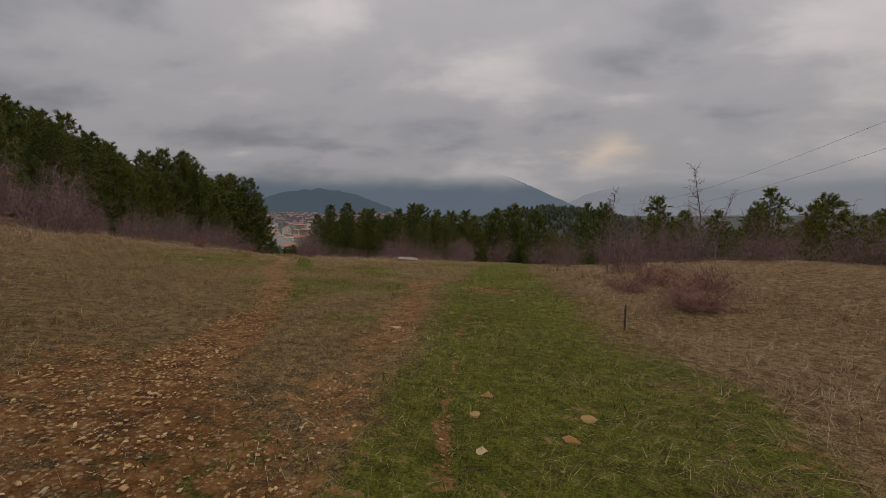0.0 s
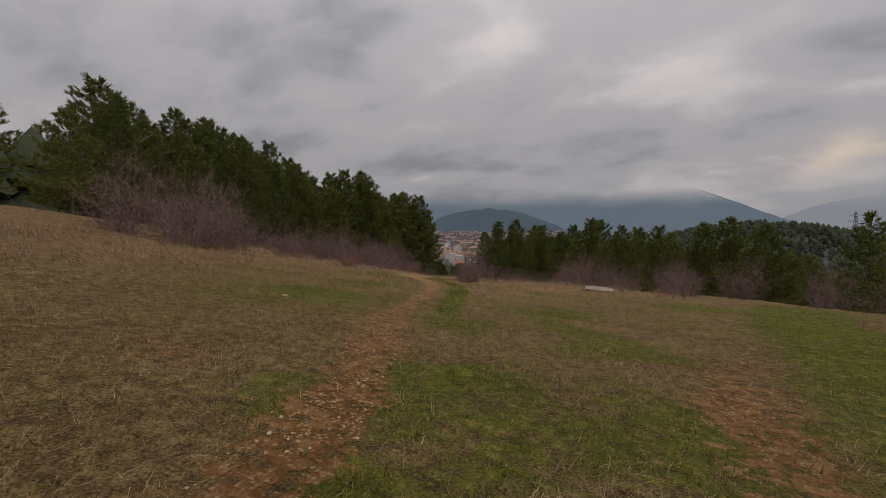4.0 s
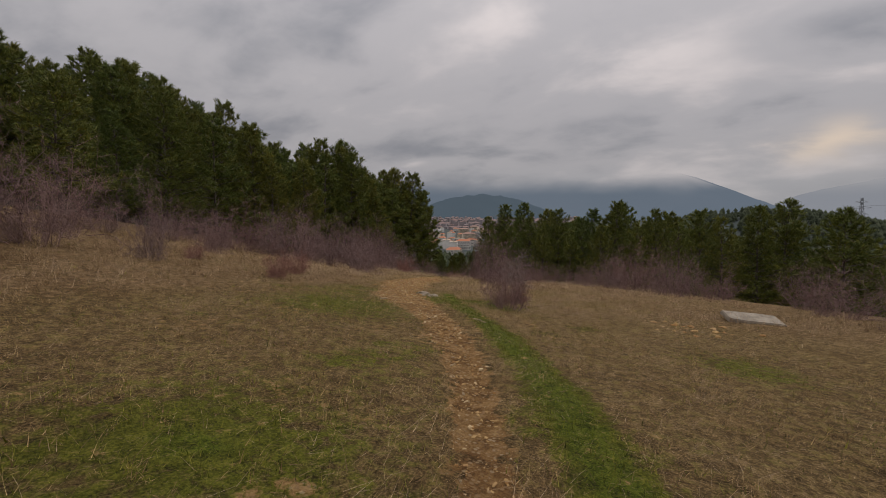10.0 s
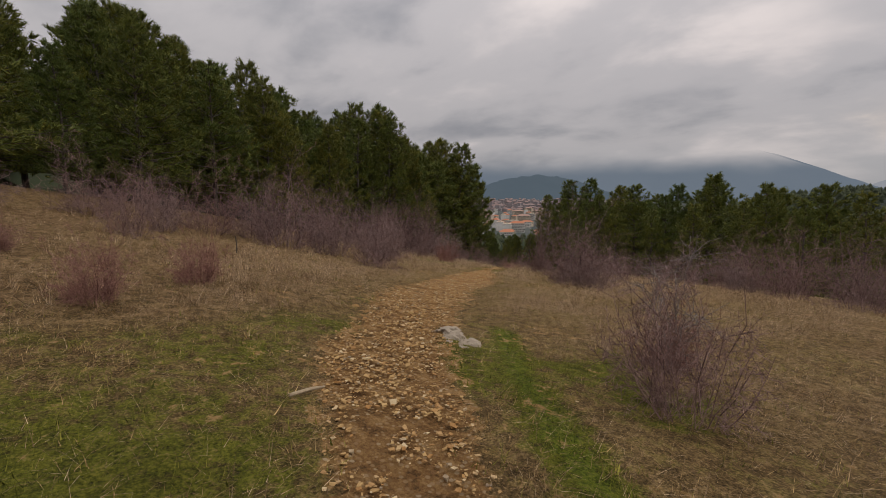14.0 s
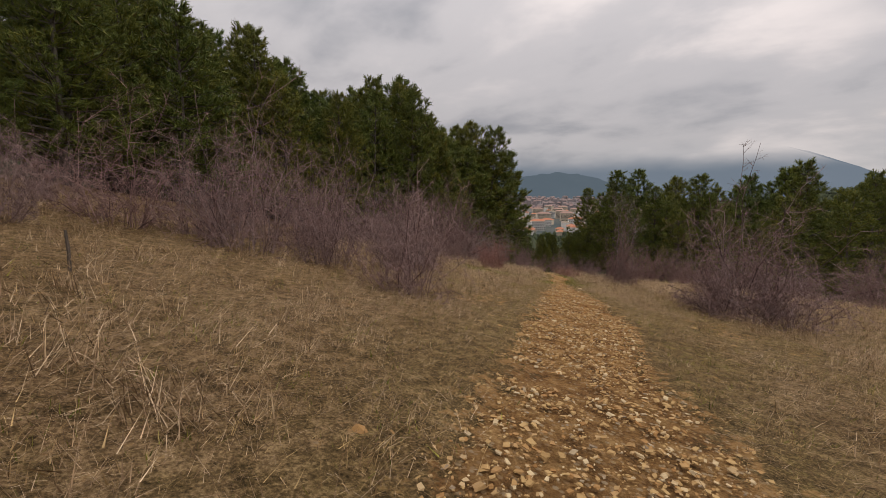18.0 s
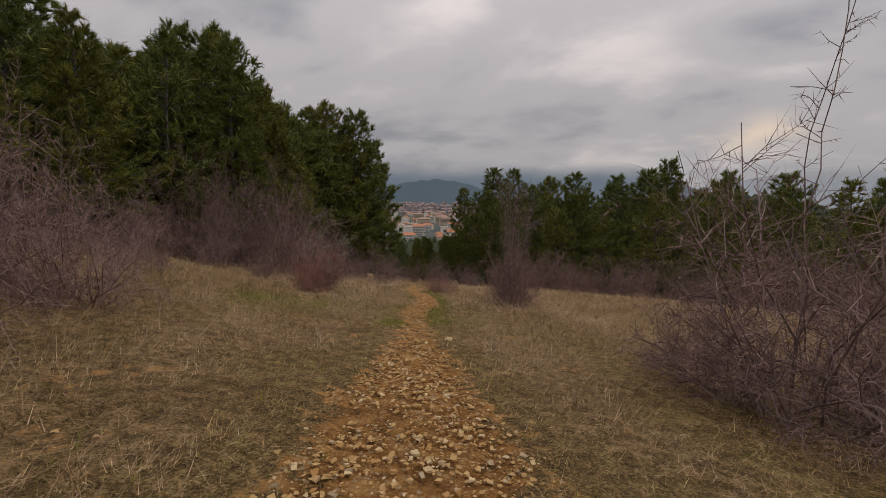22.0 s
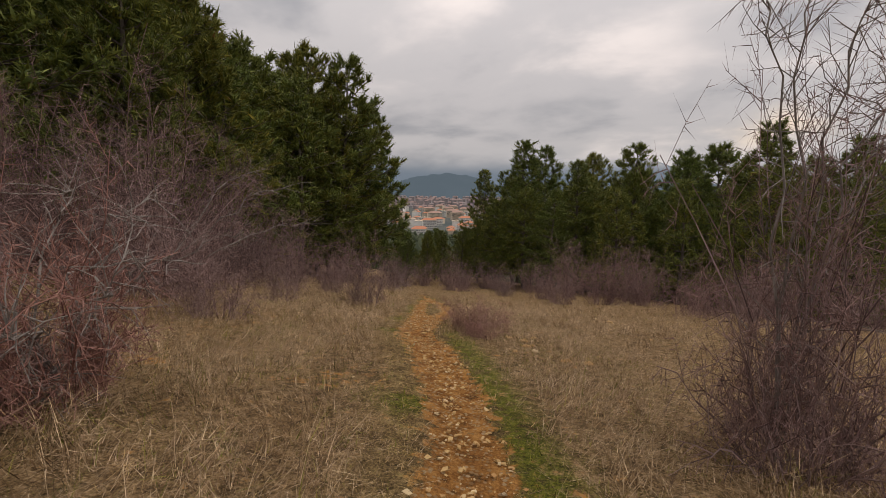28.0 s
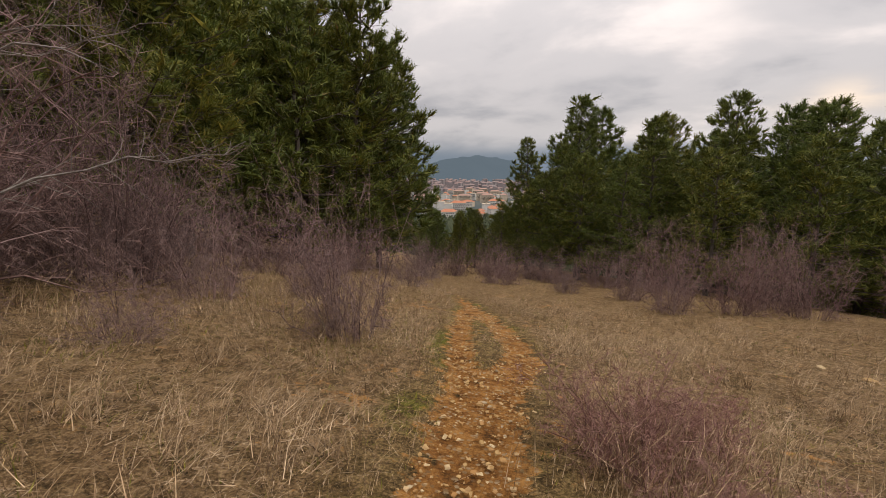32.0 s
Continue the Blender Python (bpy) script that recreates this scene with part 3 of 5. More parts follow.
# ---- pines ----
def shoots(base, axis, size, rng, blades, width=0.06, sides=5):
    """Shoots clad in needles: from each base along its axis a slender spindle, bristling with blades that point forwards and out."""
    n = len(base)
    u = unit(np.cross(axis, unit(rng.normal(size=(n, 3)))))
    v = np.cross(axis, u)
    vs = []
    wob = rng.uniform(0.7, 1.3, (n, sides))
    ring = [base + axis * size * 0.42 + size * 0.105 * wob[:, i:i + 1] * (math.cos(6.2832 * i / sides) * u + math.sin(6.2832 * i / sides) * v) for i in range(sides)]
    tip, foot = base + axis * size * 0.98, base - axis * size * 0.05
    for i in range(sides):
        a, b = ring[i], ring[(i + 1) % sides]
        vs += [a, b, tip, b, a, foot]
    for i in range(blades):
        t = 3.883 * i + rng.uniform(0, 0.8, (n, 1))
        out = np.cos(t) * u + np.sin(t) * v
        f = (i + 0.6) / blades
        b = base + axis * size * (0.05 + 0.85 * f)
        d = unit(axis * rng.uniform(0.35, 0.9, (n, 1)) + out)
        side = unit(np.cross(d, out + 0.6 * rng.normal(size=(n, 3)))) * width * size * rng.uniform(0.7, 1.3, (n, 1))
        ln = size * rng.uniform(0.34, 0.52, (n, 1))
        vs += [b - side, b + d * ln, b + side]
    verts = np.stack(vs, 1).reshape(-1, 3)
    return verts, np.arange(len(verts)).reshape(-1, 3)


def build_pine(h, seed, dense=True, low=0.10, spread=0.27):
    """One black pine of height h: a tapered trunk, whorls of limbs that turn up at their ends, and needle-clad shoots in pads along them."""
    rng = np.random.default_rng(seed)
    seg, tufts = [], []
    lean = rng.normal(0, 0.012, 2)
    def stem(z):
        return np.array([lean[0] * z + 0.10 * math.sin(z * 0.5 + seed), lean[1] * z + 0.10 * math.cos(z * 0.43 + 2 * seed), z])
    r0 = 0.013 * h + 0.03
    zs = np.linspace(-0.3, h * 0.97, 12)
    for a, b in zip(zs, zs[1:]):
        seg.append((*stem(a), *stem(b), r0 * (1 - max(a, 0) / h) + 0.012, r0 * (1 - max(b, 0) / h) + 0.012))
    trunk = [tubes(seg, 6)]
    seg = []
    big = 1.0 if dense else 1.4
    z, turn = h * 0.05, 0.0
    up = np.array([0, 0, 1.0])
    while z < h * 0.985:
        f = z / h
        reach = spread * h * (1.12 * (1 - f) ** 0.72 + 0.015) * (0.70 + 0.30 * float(step(np.float64(f), 0.0, 0.28))) * rng.uniform(0.80, 1.14)
        bare = f < low
        for i in range(int(rng.integers(4, 7)) if f < 0.86 else 4):
            if bare and rng.uniform() < 0.5:
                continue
            az = turn + i * 2 * math.pi / 5 + rng.normal(0, 0.3)
            ln = max(reach * rng.uniform(0.62, 1.18), 0.22)
            flat, across = np.array([math.cos(az), math.sin(az), 0.0]), np.array([-math.sin(az), math.cos(az), 0.0])
            d = unit(flat + up * (rng.uniform(-0.16, 0.12) + 0.85 * f ** 1.4))
            k = 3 if dense else 2
            rad = 0.010 + 0.011 * ln
            pts = [stem(z)]
            for j in range(k):
                pts.append(pts[-1] + d * ln / k)
                d = unit(d + up * (0.13 + 0.10 * j) + rng.normal(0, 0.07, 3))
            for j in range(k):
                seg.append((*pts[j], *pts[j + 1], rad * (1 - j / k) + 0.004, rad * (1 - (j + 1) / k) + 0.004))
            if bare:
                continue
            def along(t):
                j = min(int(t * k), k - 1)
                return pts[j] + (pts[j + 1] - pts[j]) * (t * k - j)
            rise = 0.45 + 0.9 * f
            # side branchlets carry pads of two to four shoots
            for _ in range(int((2.8 + 2.6 * ln) * (1.0 if dense else 0.6))):
                t = 1.0 - rng.uniform(0, 1) ** 1.3 * 0.74
                sgn = rng.choice((-1.0, 1.0))
                foot = along(t)
                end = foot + (across * sgn * rng.uniform(0.5, 1.0) + flat * 0.6 + up * rng.uniform(-0.05, 0.3)) * (0.12 + 0.34 * ln * (1.12 - t)) * rng.uniform(0.5, 1.1)
                seg.append((*foot, *end, 0.012, 0.005))
                for _ in range(int(rng.integers(2, 5)) if dense else 3):
                    ax = unit(unit(end - foot + 1e-4) * 0.5 + flat * 0.25 + up * rng.uniform(0.3, 1.1) * rise + rng.normal(0, 0.36, 3))
                    tufts.append((*(end + (foot - end) * rng.uniform(0, 0.55) + rng.normal(0, 0.03, 3)), *ax, rng.uniform(0.27, 0.44) * big))
            for _ in range(3 if dense else 2):
                tufts.append((*(pts[-1] - d * rng.uniform(0, 0.2)), *unit(d * 0.7 + up * 0.6 * rise + rng.normal(0, 0.3, 3)), rng.uniform(0.32, 0.48) * (big if f < 0.8 else 1.0)))
            for _ in range(int(1 + 1.5 * ln)):
                tufts.append((*(along(rng.uniform(0.08, 0.75)) + rng.normal(0, 0.15, 3)), *unit(flat + rng.normal(0, 0.7, 3)), rng.uniform(0.5, 0.8)))
        turn += 1.1
        z += h * rng.uniform(0.036, 0.052) * (1.0 if dense else 1.2)
    for _ in range(5):
        tufts.append((*stem(h * rng.uniform(0.90, 0.97)), *unit(up + rng.normal(0, 0.35, 3)), 0.42))
    tufts.append((*stem(h * 0.955), *unit(up + rng.normal(0, 0.06, 3)), 0.5))
    trunk.append(tubes(seg, 3))
    tufts = np.array(tufts)
    cv, cf = shoots(tufts[:, :3], tufts[:, 3:6], tufts[:, 6:], rng, 20 if dense else 10, 0.024 if dense else 0.042, 4)
    tree = tagged(new("pine_tree"), "dark green pine with a ragged crown at the wood edge", "tree", "pines at the meadow's edge")
    tv, tf = trunk[0]
    lv, lf = trunk[1]
    part("trunk", mesh_np("trunk", np.concatenate([tv, lv]), np.concatenate([tf, lf + len(tv)]), PINE_BARK), tree)
    part("crown", mesh_np("crown", cv, cf, NEEDLE), tree)
    return tree, h


def sow_trees(protos, spots, seed):
    """Set a pine at each (x, y, height): the first use of a pattern is the pattern itself."""
    rng, used = np.random.default_rng(seed), set()
    for i, (x, y, h) in enumerate(spots):
        tree, h0 = protos[int(rng.integers(len(protos)))]
        k = h / h0
        m = Matrix.Translation(at(x, y, -0.1)) @ Matrix.Rotation(rng.uniform(0, 6.28), 4, "Z") @ Matrix.Diagonal((k * rng.uniform(0.9, 1.12), k * rng.uniform(0.9, 1.12), k, 1))
        if tree.name not in used:
            used.add(tree.name)
            tree.matrix_basis = m
        else:
            repeat_thing(tree, m)


near_pines = [build_pine(11.0, 3, True, 0.09, 0.36), build_pine(12.0, 8, True, 0.12, 0.33), build_pine(10.0, 15, True, 0.07, 0.39), build_pine(11.0, 27, True, 0.10, 0.34)]
far_pines = [build_pine(11.0, 5, False, 0.12, 0.35), build_pine(10.0, 12, False, 0.14, 0.37), build_pine(12.0, 33, False, 0.12, 0.32)]

# the front row, whose tops stand against the sky: x, y, height of the top above the datum
LEFT_TOPS = [(-33.5, 31.0, 9.1), (-37.0, 36.5, 11.3), (-41.5, 40.5, 13.2), (-36.5, 42.0, 9.6), (-41.0, 46.0, 10.6), (-45.6, 52.2, 11.0), (-39.0, 50.0, 9.5), (-44.2, 60.2, 10.0), (-36.7, 57.3, 10.1),
             (-33.1, 56.8, 8.7), (-31.8, 58.6, 6.9), (-38.0, 64.0, 9.0), (-33.7, 68.8, 7.7), (-31.9, 69.6, 7.3), (-36.5, 74.0, 7.2), (-31.5, 25.5, 10.1), (-36.0, 28.0, 11.8), (-30.8, 35.0, 8.6)]
LEFT_FILL = [(-37.2, 47.2, 8.0), (-36.0, 53.6, 7.2), (-38.6, 44.0, 9.0), (-35.6, 60.2, 7.4), (-34.6, 38.5, 9.6), (-40.0, 70.0, 8.2), (-34.6, 62.0, 7.2), (-38.5, 58.0, 9.0), (-34.0, 50.0, 6.3),
             (-35.0, 46.0, 7.3), (-34.9, 66.0, 6.7), (-34.2, 72.0, 5.8), (-37.0, 78.5, 5.0), (-39.0, 85.0, 3.4), (-32.0, 39.5, 8.2), (-29.0, 29.0, 7.5), (-28.5, 21.5, 8.0), (-31.2, 44.0, 6.1),
             (-33.0, 53.2, 7.6), (-31.6, 60.0, 4.6), (-31.8, 65.5, 5.0), (-40.5, 34.0, 10.3), (-33.0, 17.0, 9.6)]
LEFT_MORE = [(-43.5, 50.0, 13.0), (-46.5, 40.0, 14.7), (-34.5, 48.0, 7.4), (-31.5, 72.0, 5.2), (-42.0, 44.0, 12.6), (-39.0, 32.0, 11.1), (-33.0, 44.0, 8.7), (-31.5, 56.0, 7.9), (-34.5, 58.0, 9.6),
             (-36.0, 70.0, 7.8), (-46.5, 58.0, 10.6), (-30.0, 32.0, 6.7), (-33.0, 36.0, 10.0), (-43.5, 54.0, 11.4), (-37.5, 30.0, 11.6), (-34.5, 64.0, 6.8), (-46.5, 32.0, 15.7), (-46.5, 50.0, 13.3),
             (-39.0, 40.0, 11.6), (-37.5, 52.0, 7.6), (-40.5, 60.0, 10.2), (-36.0, 40.0, 10.5), (-42.0, 38.0, 12.8), (-46.5, 62.0, 10.9), (-39.0, 38.0, 12.2), (-31.5, 48.0, 6.2)]
RIGHT_TOPS = [(-21.2, 81.6, 3.3), (-19.8, 90.0, 4.0), (-26.0, 90.0, 1.6), (-15.8, 86.5, 2.6), (-13.0, 79.0, 2.5), (-9.0, 84.0, 2.7), (-5.8, 76.5, 3.5), (-5.0, 89.0, 3.4), (1.3, 87.0, 2.0), (-1.0, 76.0, 2.4),
              (4.5, 79.0, 2.2), (9.0, 74.0, 2.6), (12.5, 78.0, 3.2), (15.0, 70.0, 2.0), (-16.8, 78.5, 1.4), (-9.5, 77.0, 1.4)]
RIGHT_FILL = [(-22.5, 85.5, 1.0), (-18.6, 75.8, -0.8), (-14.6, 74.0, -0.6), (-11.0, 73.0, -0.2), (-7.4, 71.6, 0.4), (-3.6, 71.0, 0.6), (0.6, 70.0, 0.8), (5.0, 72.0, 1.2), (-20.8, 78.6, -0.6), (-16.2, 82.0, 0.6), (-12.6, 82.6, 0.8), (-5.2, 81.5, 1.0), (-1.6, 82.0, 0.9), (-23.6, 81.5, -1.4)]
front = [(x, y, z - float(ground_z(x, y))) for x, y, z in LEFT_TOPS + LEFT_MORE + RIGHT_TOPS]
fill = [(x, y, z - float(ground_z(x, y))) for x, y, z in LEFT_FILL + RIGHT_FILL]
YOUNG_TOPS = [(-29.0, 79.0, -4.3), (-32.2, 82.5, -4.5), (-26.9, 83.0, -3.9), (-34.6, 88.0, -4.7), (-30.4, 88.0, -4.6), (-26.6, 88.5, -3.8), (-33.0, 94.0, -4.9), (-28.8, 95.0, -4.8), (-37.0, 93.5, -4.6), (-36.0, 100.0, -5.6), (-31.6, 101.0, -5.7), (-27.6, 101.0, -5.0), (-40.0, 100.0, -5.2)]
young = [(x, y, z - float(ground_z(x, y))) for x, y, z in YOUNG_TOPS]
spots = front + fill + young
sow_trees(near_pines, front + young, 4)

rng = np.random.default_rng(77)
back = []
for x in np.arange(-58, -31, 5.4):
    for y in np.arange(14, 92, 5.8):
        px, py = x + rng.uniform(-1.5, 1.5), y + rng.uniform(-1.6, 1.6)
        s = px + SLANT * py
        if -33 < s < -22.0 - 0.08 * max(0, 40 - py) and all((px - q[0]) ** 2 + (py - q[1]) ** 2 > 8 for q in back + spots):
            top = np.interp(py, [20, 40, 52, 60, 70, 90], [10.2, 10.4, 9.6, 7.8, 5.6, 3.2]) + rng.uniform(-1.6, 0.2)
            back.append((px, py, max(top - float(ground_z(px, py)), 7.5)))
for x in np.arange(-34, 44, 5.4):
    for y in np.arange(83, 104, 6.5):
        px, py = x + rng.uniform(-1.8, 1.8), y + rng.uniform(-1.8, 1.8)
        if all((px - q[0]) ** 2 + (py - q[1]) ** 2 > 9 for q in back + spots):
            if abs(px + 0.345 * (py - 3)) < 6.5:
                continue
            top = rng.uniform(0.2, 2.6) - 0.03 * (py - 82)
            back.append((px, py, float(np.clip(top - ground_z(px, py), 5.0, 13.5))))
# the wood at the right of the meadow, past its brow
for x in np.arange(14, 50, 5.4):
    for y in np.arange(24, 78, 6.2):
        px, py = x + rng.uniform(-1.8, 1.8), y + rng.uniform(-1.8, 1.8)
        if px + 0.15 * py > 24 and all((px - q[0]) ** 2 + (py - q[1]) ** 2 > 10 for q in back + spots) and math.hypot(px, py) < 60:
            back.append((px, py, float(np.clip(2.4 + rng.uniform(-1.2, 1.0) - ground_z(px, py), 5.0, 11))))
sow_trees(far_pines, fill + back, 9)


# ---- bare bushes and trees ----
def sprout(seg, rng, p, d, ln, r, level, droop, forks, wander=0.24, bends=4, side=(0.26, 0.52), mid=1):
    """Grow one stem with side shoots, down to fine twigs."""
    k = (1, mid, bends)[level]
    pts, here, way = [p], p, d
    for j in range(k):
        way = unit(way + rng.normal(0, wander if level else 0.24, 3) + np.array([0, 0, droop]))
        here = here + way * ln / k
        pts.append(here)
    tip = r * (0.45 if level else 0.25)
    for j in range(k):
        seg.append((*pts[j], *pts[j + 1], r + (tip - r) * j / k, r + (tip - r) * (j + 1) / k, level))
    if level == 0:
        return
    for _ in range(int(rng.integers(forks[level][0], forks[level][1] + 1))):
        t = rng.uniform(0.06 if level == 2 else 0.2, 1.0) * k
        j = min(int(t), k - 1)
        q = pts[j] + (pts[j + 1] - pts[j]) * (t - j)
        w = unit(pts[j + 1] - pts[j])
        out = unit(np.cross(w, rng.normal(size=3)))
        nd = unit(w * rng.uniform(0.15, 0.8) + out * rng.uniform(0.6, 1.0))
        cut = 1.0 - 0.45 * t / k if level == 2 else 1.0
        sprout(seg, rng, q, nd, (min(ln, 2.2) if level == 2 else ln) * cut * (rng.uniform(*side) if level == 2 else rng.uniform(0.26, 0.5)), max(r * 0.42, 0.0018), level - 1, droop * 0.3, forks, mid=mid)


def slivers(seg, rng):
    """The finest twigs: a slender tapering blade each."""
    seg = np.asarray(seg, float)
    p, q = seg[:, :3], seg[:, 3:6]
    w = unit(np.cross(q - p, rng.normal(size=p.shape))) * (1.25 * seg[:, 6:7])
    v = np.stack([p - w, p + w, q], 1).reshape(-1, 3)
    return v, np.arange(len(v)).reshape(-1, 3)


def build_bush(seed, height, width, stems, material, name="thorn_bush", label="leafless grey-purple thorn bush in dry grass", twiggy=1.0, tall=0):
    """A leafless shrub: stems from one foot, spreading to about the given height and width."""
    rng = np.random.default_rng(seed)
    seg = []
    forks = {2: (int(15 * twiggy), int(19 * twiggy)), 1: (10, 13)}
    for i in range(int(stems * 1.2)):
        az, th, rho = rng.uniform(0, 2 * math.pi), math.radians(86) * rng.uniform(0, 1) ** 0.40, rng.uniform(0.45, 1.0)
        foot = np.array([0.15 * width * math.cos(az) * math.sin(th), 0.15 * width * math.sin(az) * math.sin(th), -0.05])
        aim = rho * np.array([width / 2 * math.sin(th) * math.cos(az), width / 2 * math.sin(th) * math.sin(az), height * (0.12 + 0.88 * math.cos(th))]) - foot
        ln = float(np.linalg.norm(aim))
        sprout(seg, rng, foot, unit(aim + np.array([0, 0, 0.12 * ln])), ln * 1.05, 0.0035 + 0.0018 * height, 2, -0.06 * math.sin(th), forks, mid=2 if tall or height > 3 else 1, side=(0.20, 0.48) if height < 3 else (0.14, 0.34))
    body = np.array(seg)
    k_h, k_w = np.percentile(body[:, 5], 98.5), 2 * np.percentile(np.hypot(body[:, 3], body[:, 4]), 97)
    for i in range(tall):
        az = rng.uniform(0, 6.28)
        d = unit(np.array([0.22 * math.cos(az), 0.22 * math.sin(az), 1.0]))
        sprout(seg, rng, np.array([0.1 * math.cos(az), 0.1 * math.sin(az), -0.06]), d, k_h * rng.uniform(1.25, 1.8), 0.0065, 2, 0.03, {2: (26, 36), 1: (3, 5)}, 0.17, 13, (0.05, 0.19), 2)
    seg = np.array(seg)
    bush = tagged(new(name), label, "bush", "bare bushes on the meadow")
    fine = seg[:, 8] == 0
    av, af = tubes(seg[~fine & (seg[:, 8] == 2), :8], 3)
    bv, bf = tubes(seg[~fine & (seg[:, 8] == 1), :8], 3)
    part("stem", mesh_np("stem", np.concatenate([av, bv]), np.concatenate([af, bf + len(av)]), material), bush)
    tagged(part("twig_crown", mesh_np("twig_crown", *slivers(seg[fine, :8], rng), material), bush), kind="stuff")
    return bush, k_w, k_h


def set_bushes(protos, spots, seed):
    """Set a bush at each (x, y, width, height)."""
    rng, used = np.random.default_rng(seed), set()
    for x, y, w, h in spots:
        ob, w0, h0 = protos[int(rng.integers(len(protos)))]
        m = Matrix.Translation(at(x, y)) @ Matrix.Rotation(rng.uniform(0, 6.28), 4, "Z") @ Matrix.Diagonal((w / w0, w / w0, h / h0, 1))
        if ob.name not in used:
            used.add(ob.name)
            ob.matrix_basis = m
        else:
            repeat_thing(ob, m)


round_bushes = [build_bush(11, 2.0, 2.2, 28, TWIG), build_bush(23, 2.0, 2.2, 29, TWIG), build_bush(37, 2.0, 2.4, 28, TWIG)]
BUSHES = [(-17.6, 20.0, 3.4, 2.6), (-19.0, 21.6, 3.2, 2.5), (-20.2, 19.2, 3.4, 2.8), (-17.3, 24.9, 1.1, 1.9), (-22.0, 25.5, 2.6, 2.0), (-20.9, 29.8, 1.6, 1.4), (-24.5, 30.5, 2.4, 1.8), (-26.0, 33.2, 1.8, 1.4),
          (-23.4, 33.4, 2.9, 2.1), (-21.3, 34.9, 3.0, 2.35), (-20.1, 35.9, 2.4, 2.1), (-23.2, 35.0, 2.4, 2.0), (-17.15, 34.9, 2.0, 1.45), (-19.6, 38.2, 1.8, 1.6), (-23.5, 39.0, 2.2, 1.8), (-25.8, 41.5, 2.4, 2.0),
          (-24.0, 44.0, 2.0, 1.5), (-27.2, 45.0, 2.6, 1.7), (-30.0, 48.6, 2.4, 1.8), (-22.8, 50.3, 1.6, 1.2), (-28.9, 53.4, 3.2, 3.2), (-30.5, 57.5, 2.8, 2.4), (-28.5, 60.0, 2.6, 2.2), (-33.0, 63.0, 3.6, 2.8), (-29.5, 66.0, 2.8, 2.4),
          (-22.5, 54.9, 1.4, 1.75), (-23.7, 53.0, 0.9, 0.75), (-24.9, 57.2, 1.3, 1.0), (-26.3, 59.5, 1.6, 1.5), (-25.5, 63.0, 1.8, 1.3), (-27.5, 69.0, 2.4, 1.6), (-24.0, 70.0, 2.6, 1.7),
          (-8.85, 28.3, 1.4, 1.15), (-17.6, 63.6, 2.0, 1.7), (-16.0, 64.3, 2.2, 1.9), (-14.1, 64.6, 2.2, 1.9), (-16.8, 70.4, 3.2, 2.4), (-19.5, 72.0, 2.6, 1.8), (-14.3, 67.0, 2.6, 2.0),
          (-12.6, 62.6, 2.1, 1.7), (-11.8, 61.2, 1.8, 1.6), (-10.2, 63.5, 2.8, 1.7), (-7.8, 62.5, 2.8, 1.8), (-8.0, 57.6, 1.8, 1.4), (-5.6, 60.0, 2.6, 1.8), (-6.1, 54.6, 3.2, 2.4), (-5.9, 50.4, 2.6, 2.0), (-6.2, 47.4, 2.0, 1.8),
          (-4.9, 45.7, 3.4, 2.4), (-3.4, 43.2, 2.6, 2.2), (-0.8, 44.7, 2.6, 1.7), (-2.0, 47.5, 2.8, 2.0), (1.3, 36.6, 2.6, 1.5), (1.8, 40.5, 2.6, 1.7), (1.3, 32.4, 2.2, 1.5), (4.2, 35.0, 2.4, 1.8), (-9.2, 66.5, 2.6, 1.8), (-2.5, 58.0, 2.8, 2.0),
          (8.5, 22.5, 2.0, 1.6), (11.0, 25.0, 2.4, 1.9), (15.5, 24.0, 2.6, 1.8), (18.5, 22.0, 2.6, 1.9), (21.5, 19.0, 2.6, 1.9), (7.5, 27.0, 2.4, 1.8), (13.5, 28.5, 2.6, 2.0), (23.5, 14.5, 2.6, 1.9), (6.8, 31.5, 2.2, 1.6), (19.5, 27.0, 2.6, 2.0)]
BUSHES = [(x, y, 1.15 * w, (1.3 if y > 58 and x > -19 else 1.12) * h) for x, y, w, h in BUSHES] + [(-22.6, 31.4, 2.0, 1.6), (-24.6, 37.0, 2.6, 2.2), (-22.4, 37.2, 2.4, 2.2), (-21.6, 40.2, 2.2, 1.9), (-18.6, 23.2, 2.4, 2.0), (-22.5, 22.2, 3.0, 2.6), (-24.0, 27.6, 2.4, 1.9),
          (-26.5, 49.0, 2.4, 2.0), (-23.4, 47.6, 1.5, 1.1), (-25.2, 55.2, 2.0, 1.7), (-27.8, 56.4, 2.6, 2.2), (-13.4, 60.2, 1.8, 1.5), (-18.6, 66.8, 2.2, 1.7), (-20.8, 68.4, 2.0, 1.5), (5.6, 21.5, 1.8, 1.5), (9.6, 20.5, 1.6, 1.4)]
BUSHES += [(6.4, 15.9, 2.3, 1.9), (7.6, 20.4, 2.2, 1.6), (9.3, 17.4, 2.4, 1.5), (11.0, 16.0, 2.4, 1.6), (12.8, 14.2, 2.4, 1.6), (14.6, 12.2, 2.4, 1.7), (10.4, 20.0, 2.6, 1.9), (13.4, 18.0, 2.6, 2.0), (-27.5, 73.2, 2.8, 2.0), (-25.0, 74.8, 2.8, 2.0), (-22.2, 74.0, 2.6, 1.9), (-29.8, 74.8, 2.8, 2.2), (-26.6, 77.4, 3.0, 2.2), (-23.6, 77.6, 3.0, 2.2), (-11.5, 40.2, 2.6, 1.7), (-19.2, 37.7, 2.6, 1.9), (-20.6, 40.2, 2.4, 1.9), (-12.7, 42.6, 1.7, 1.1)]
set_bushes(round_bushes, BUSHES, 5)

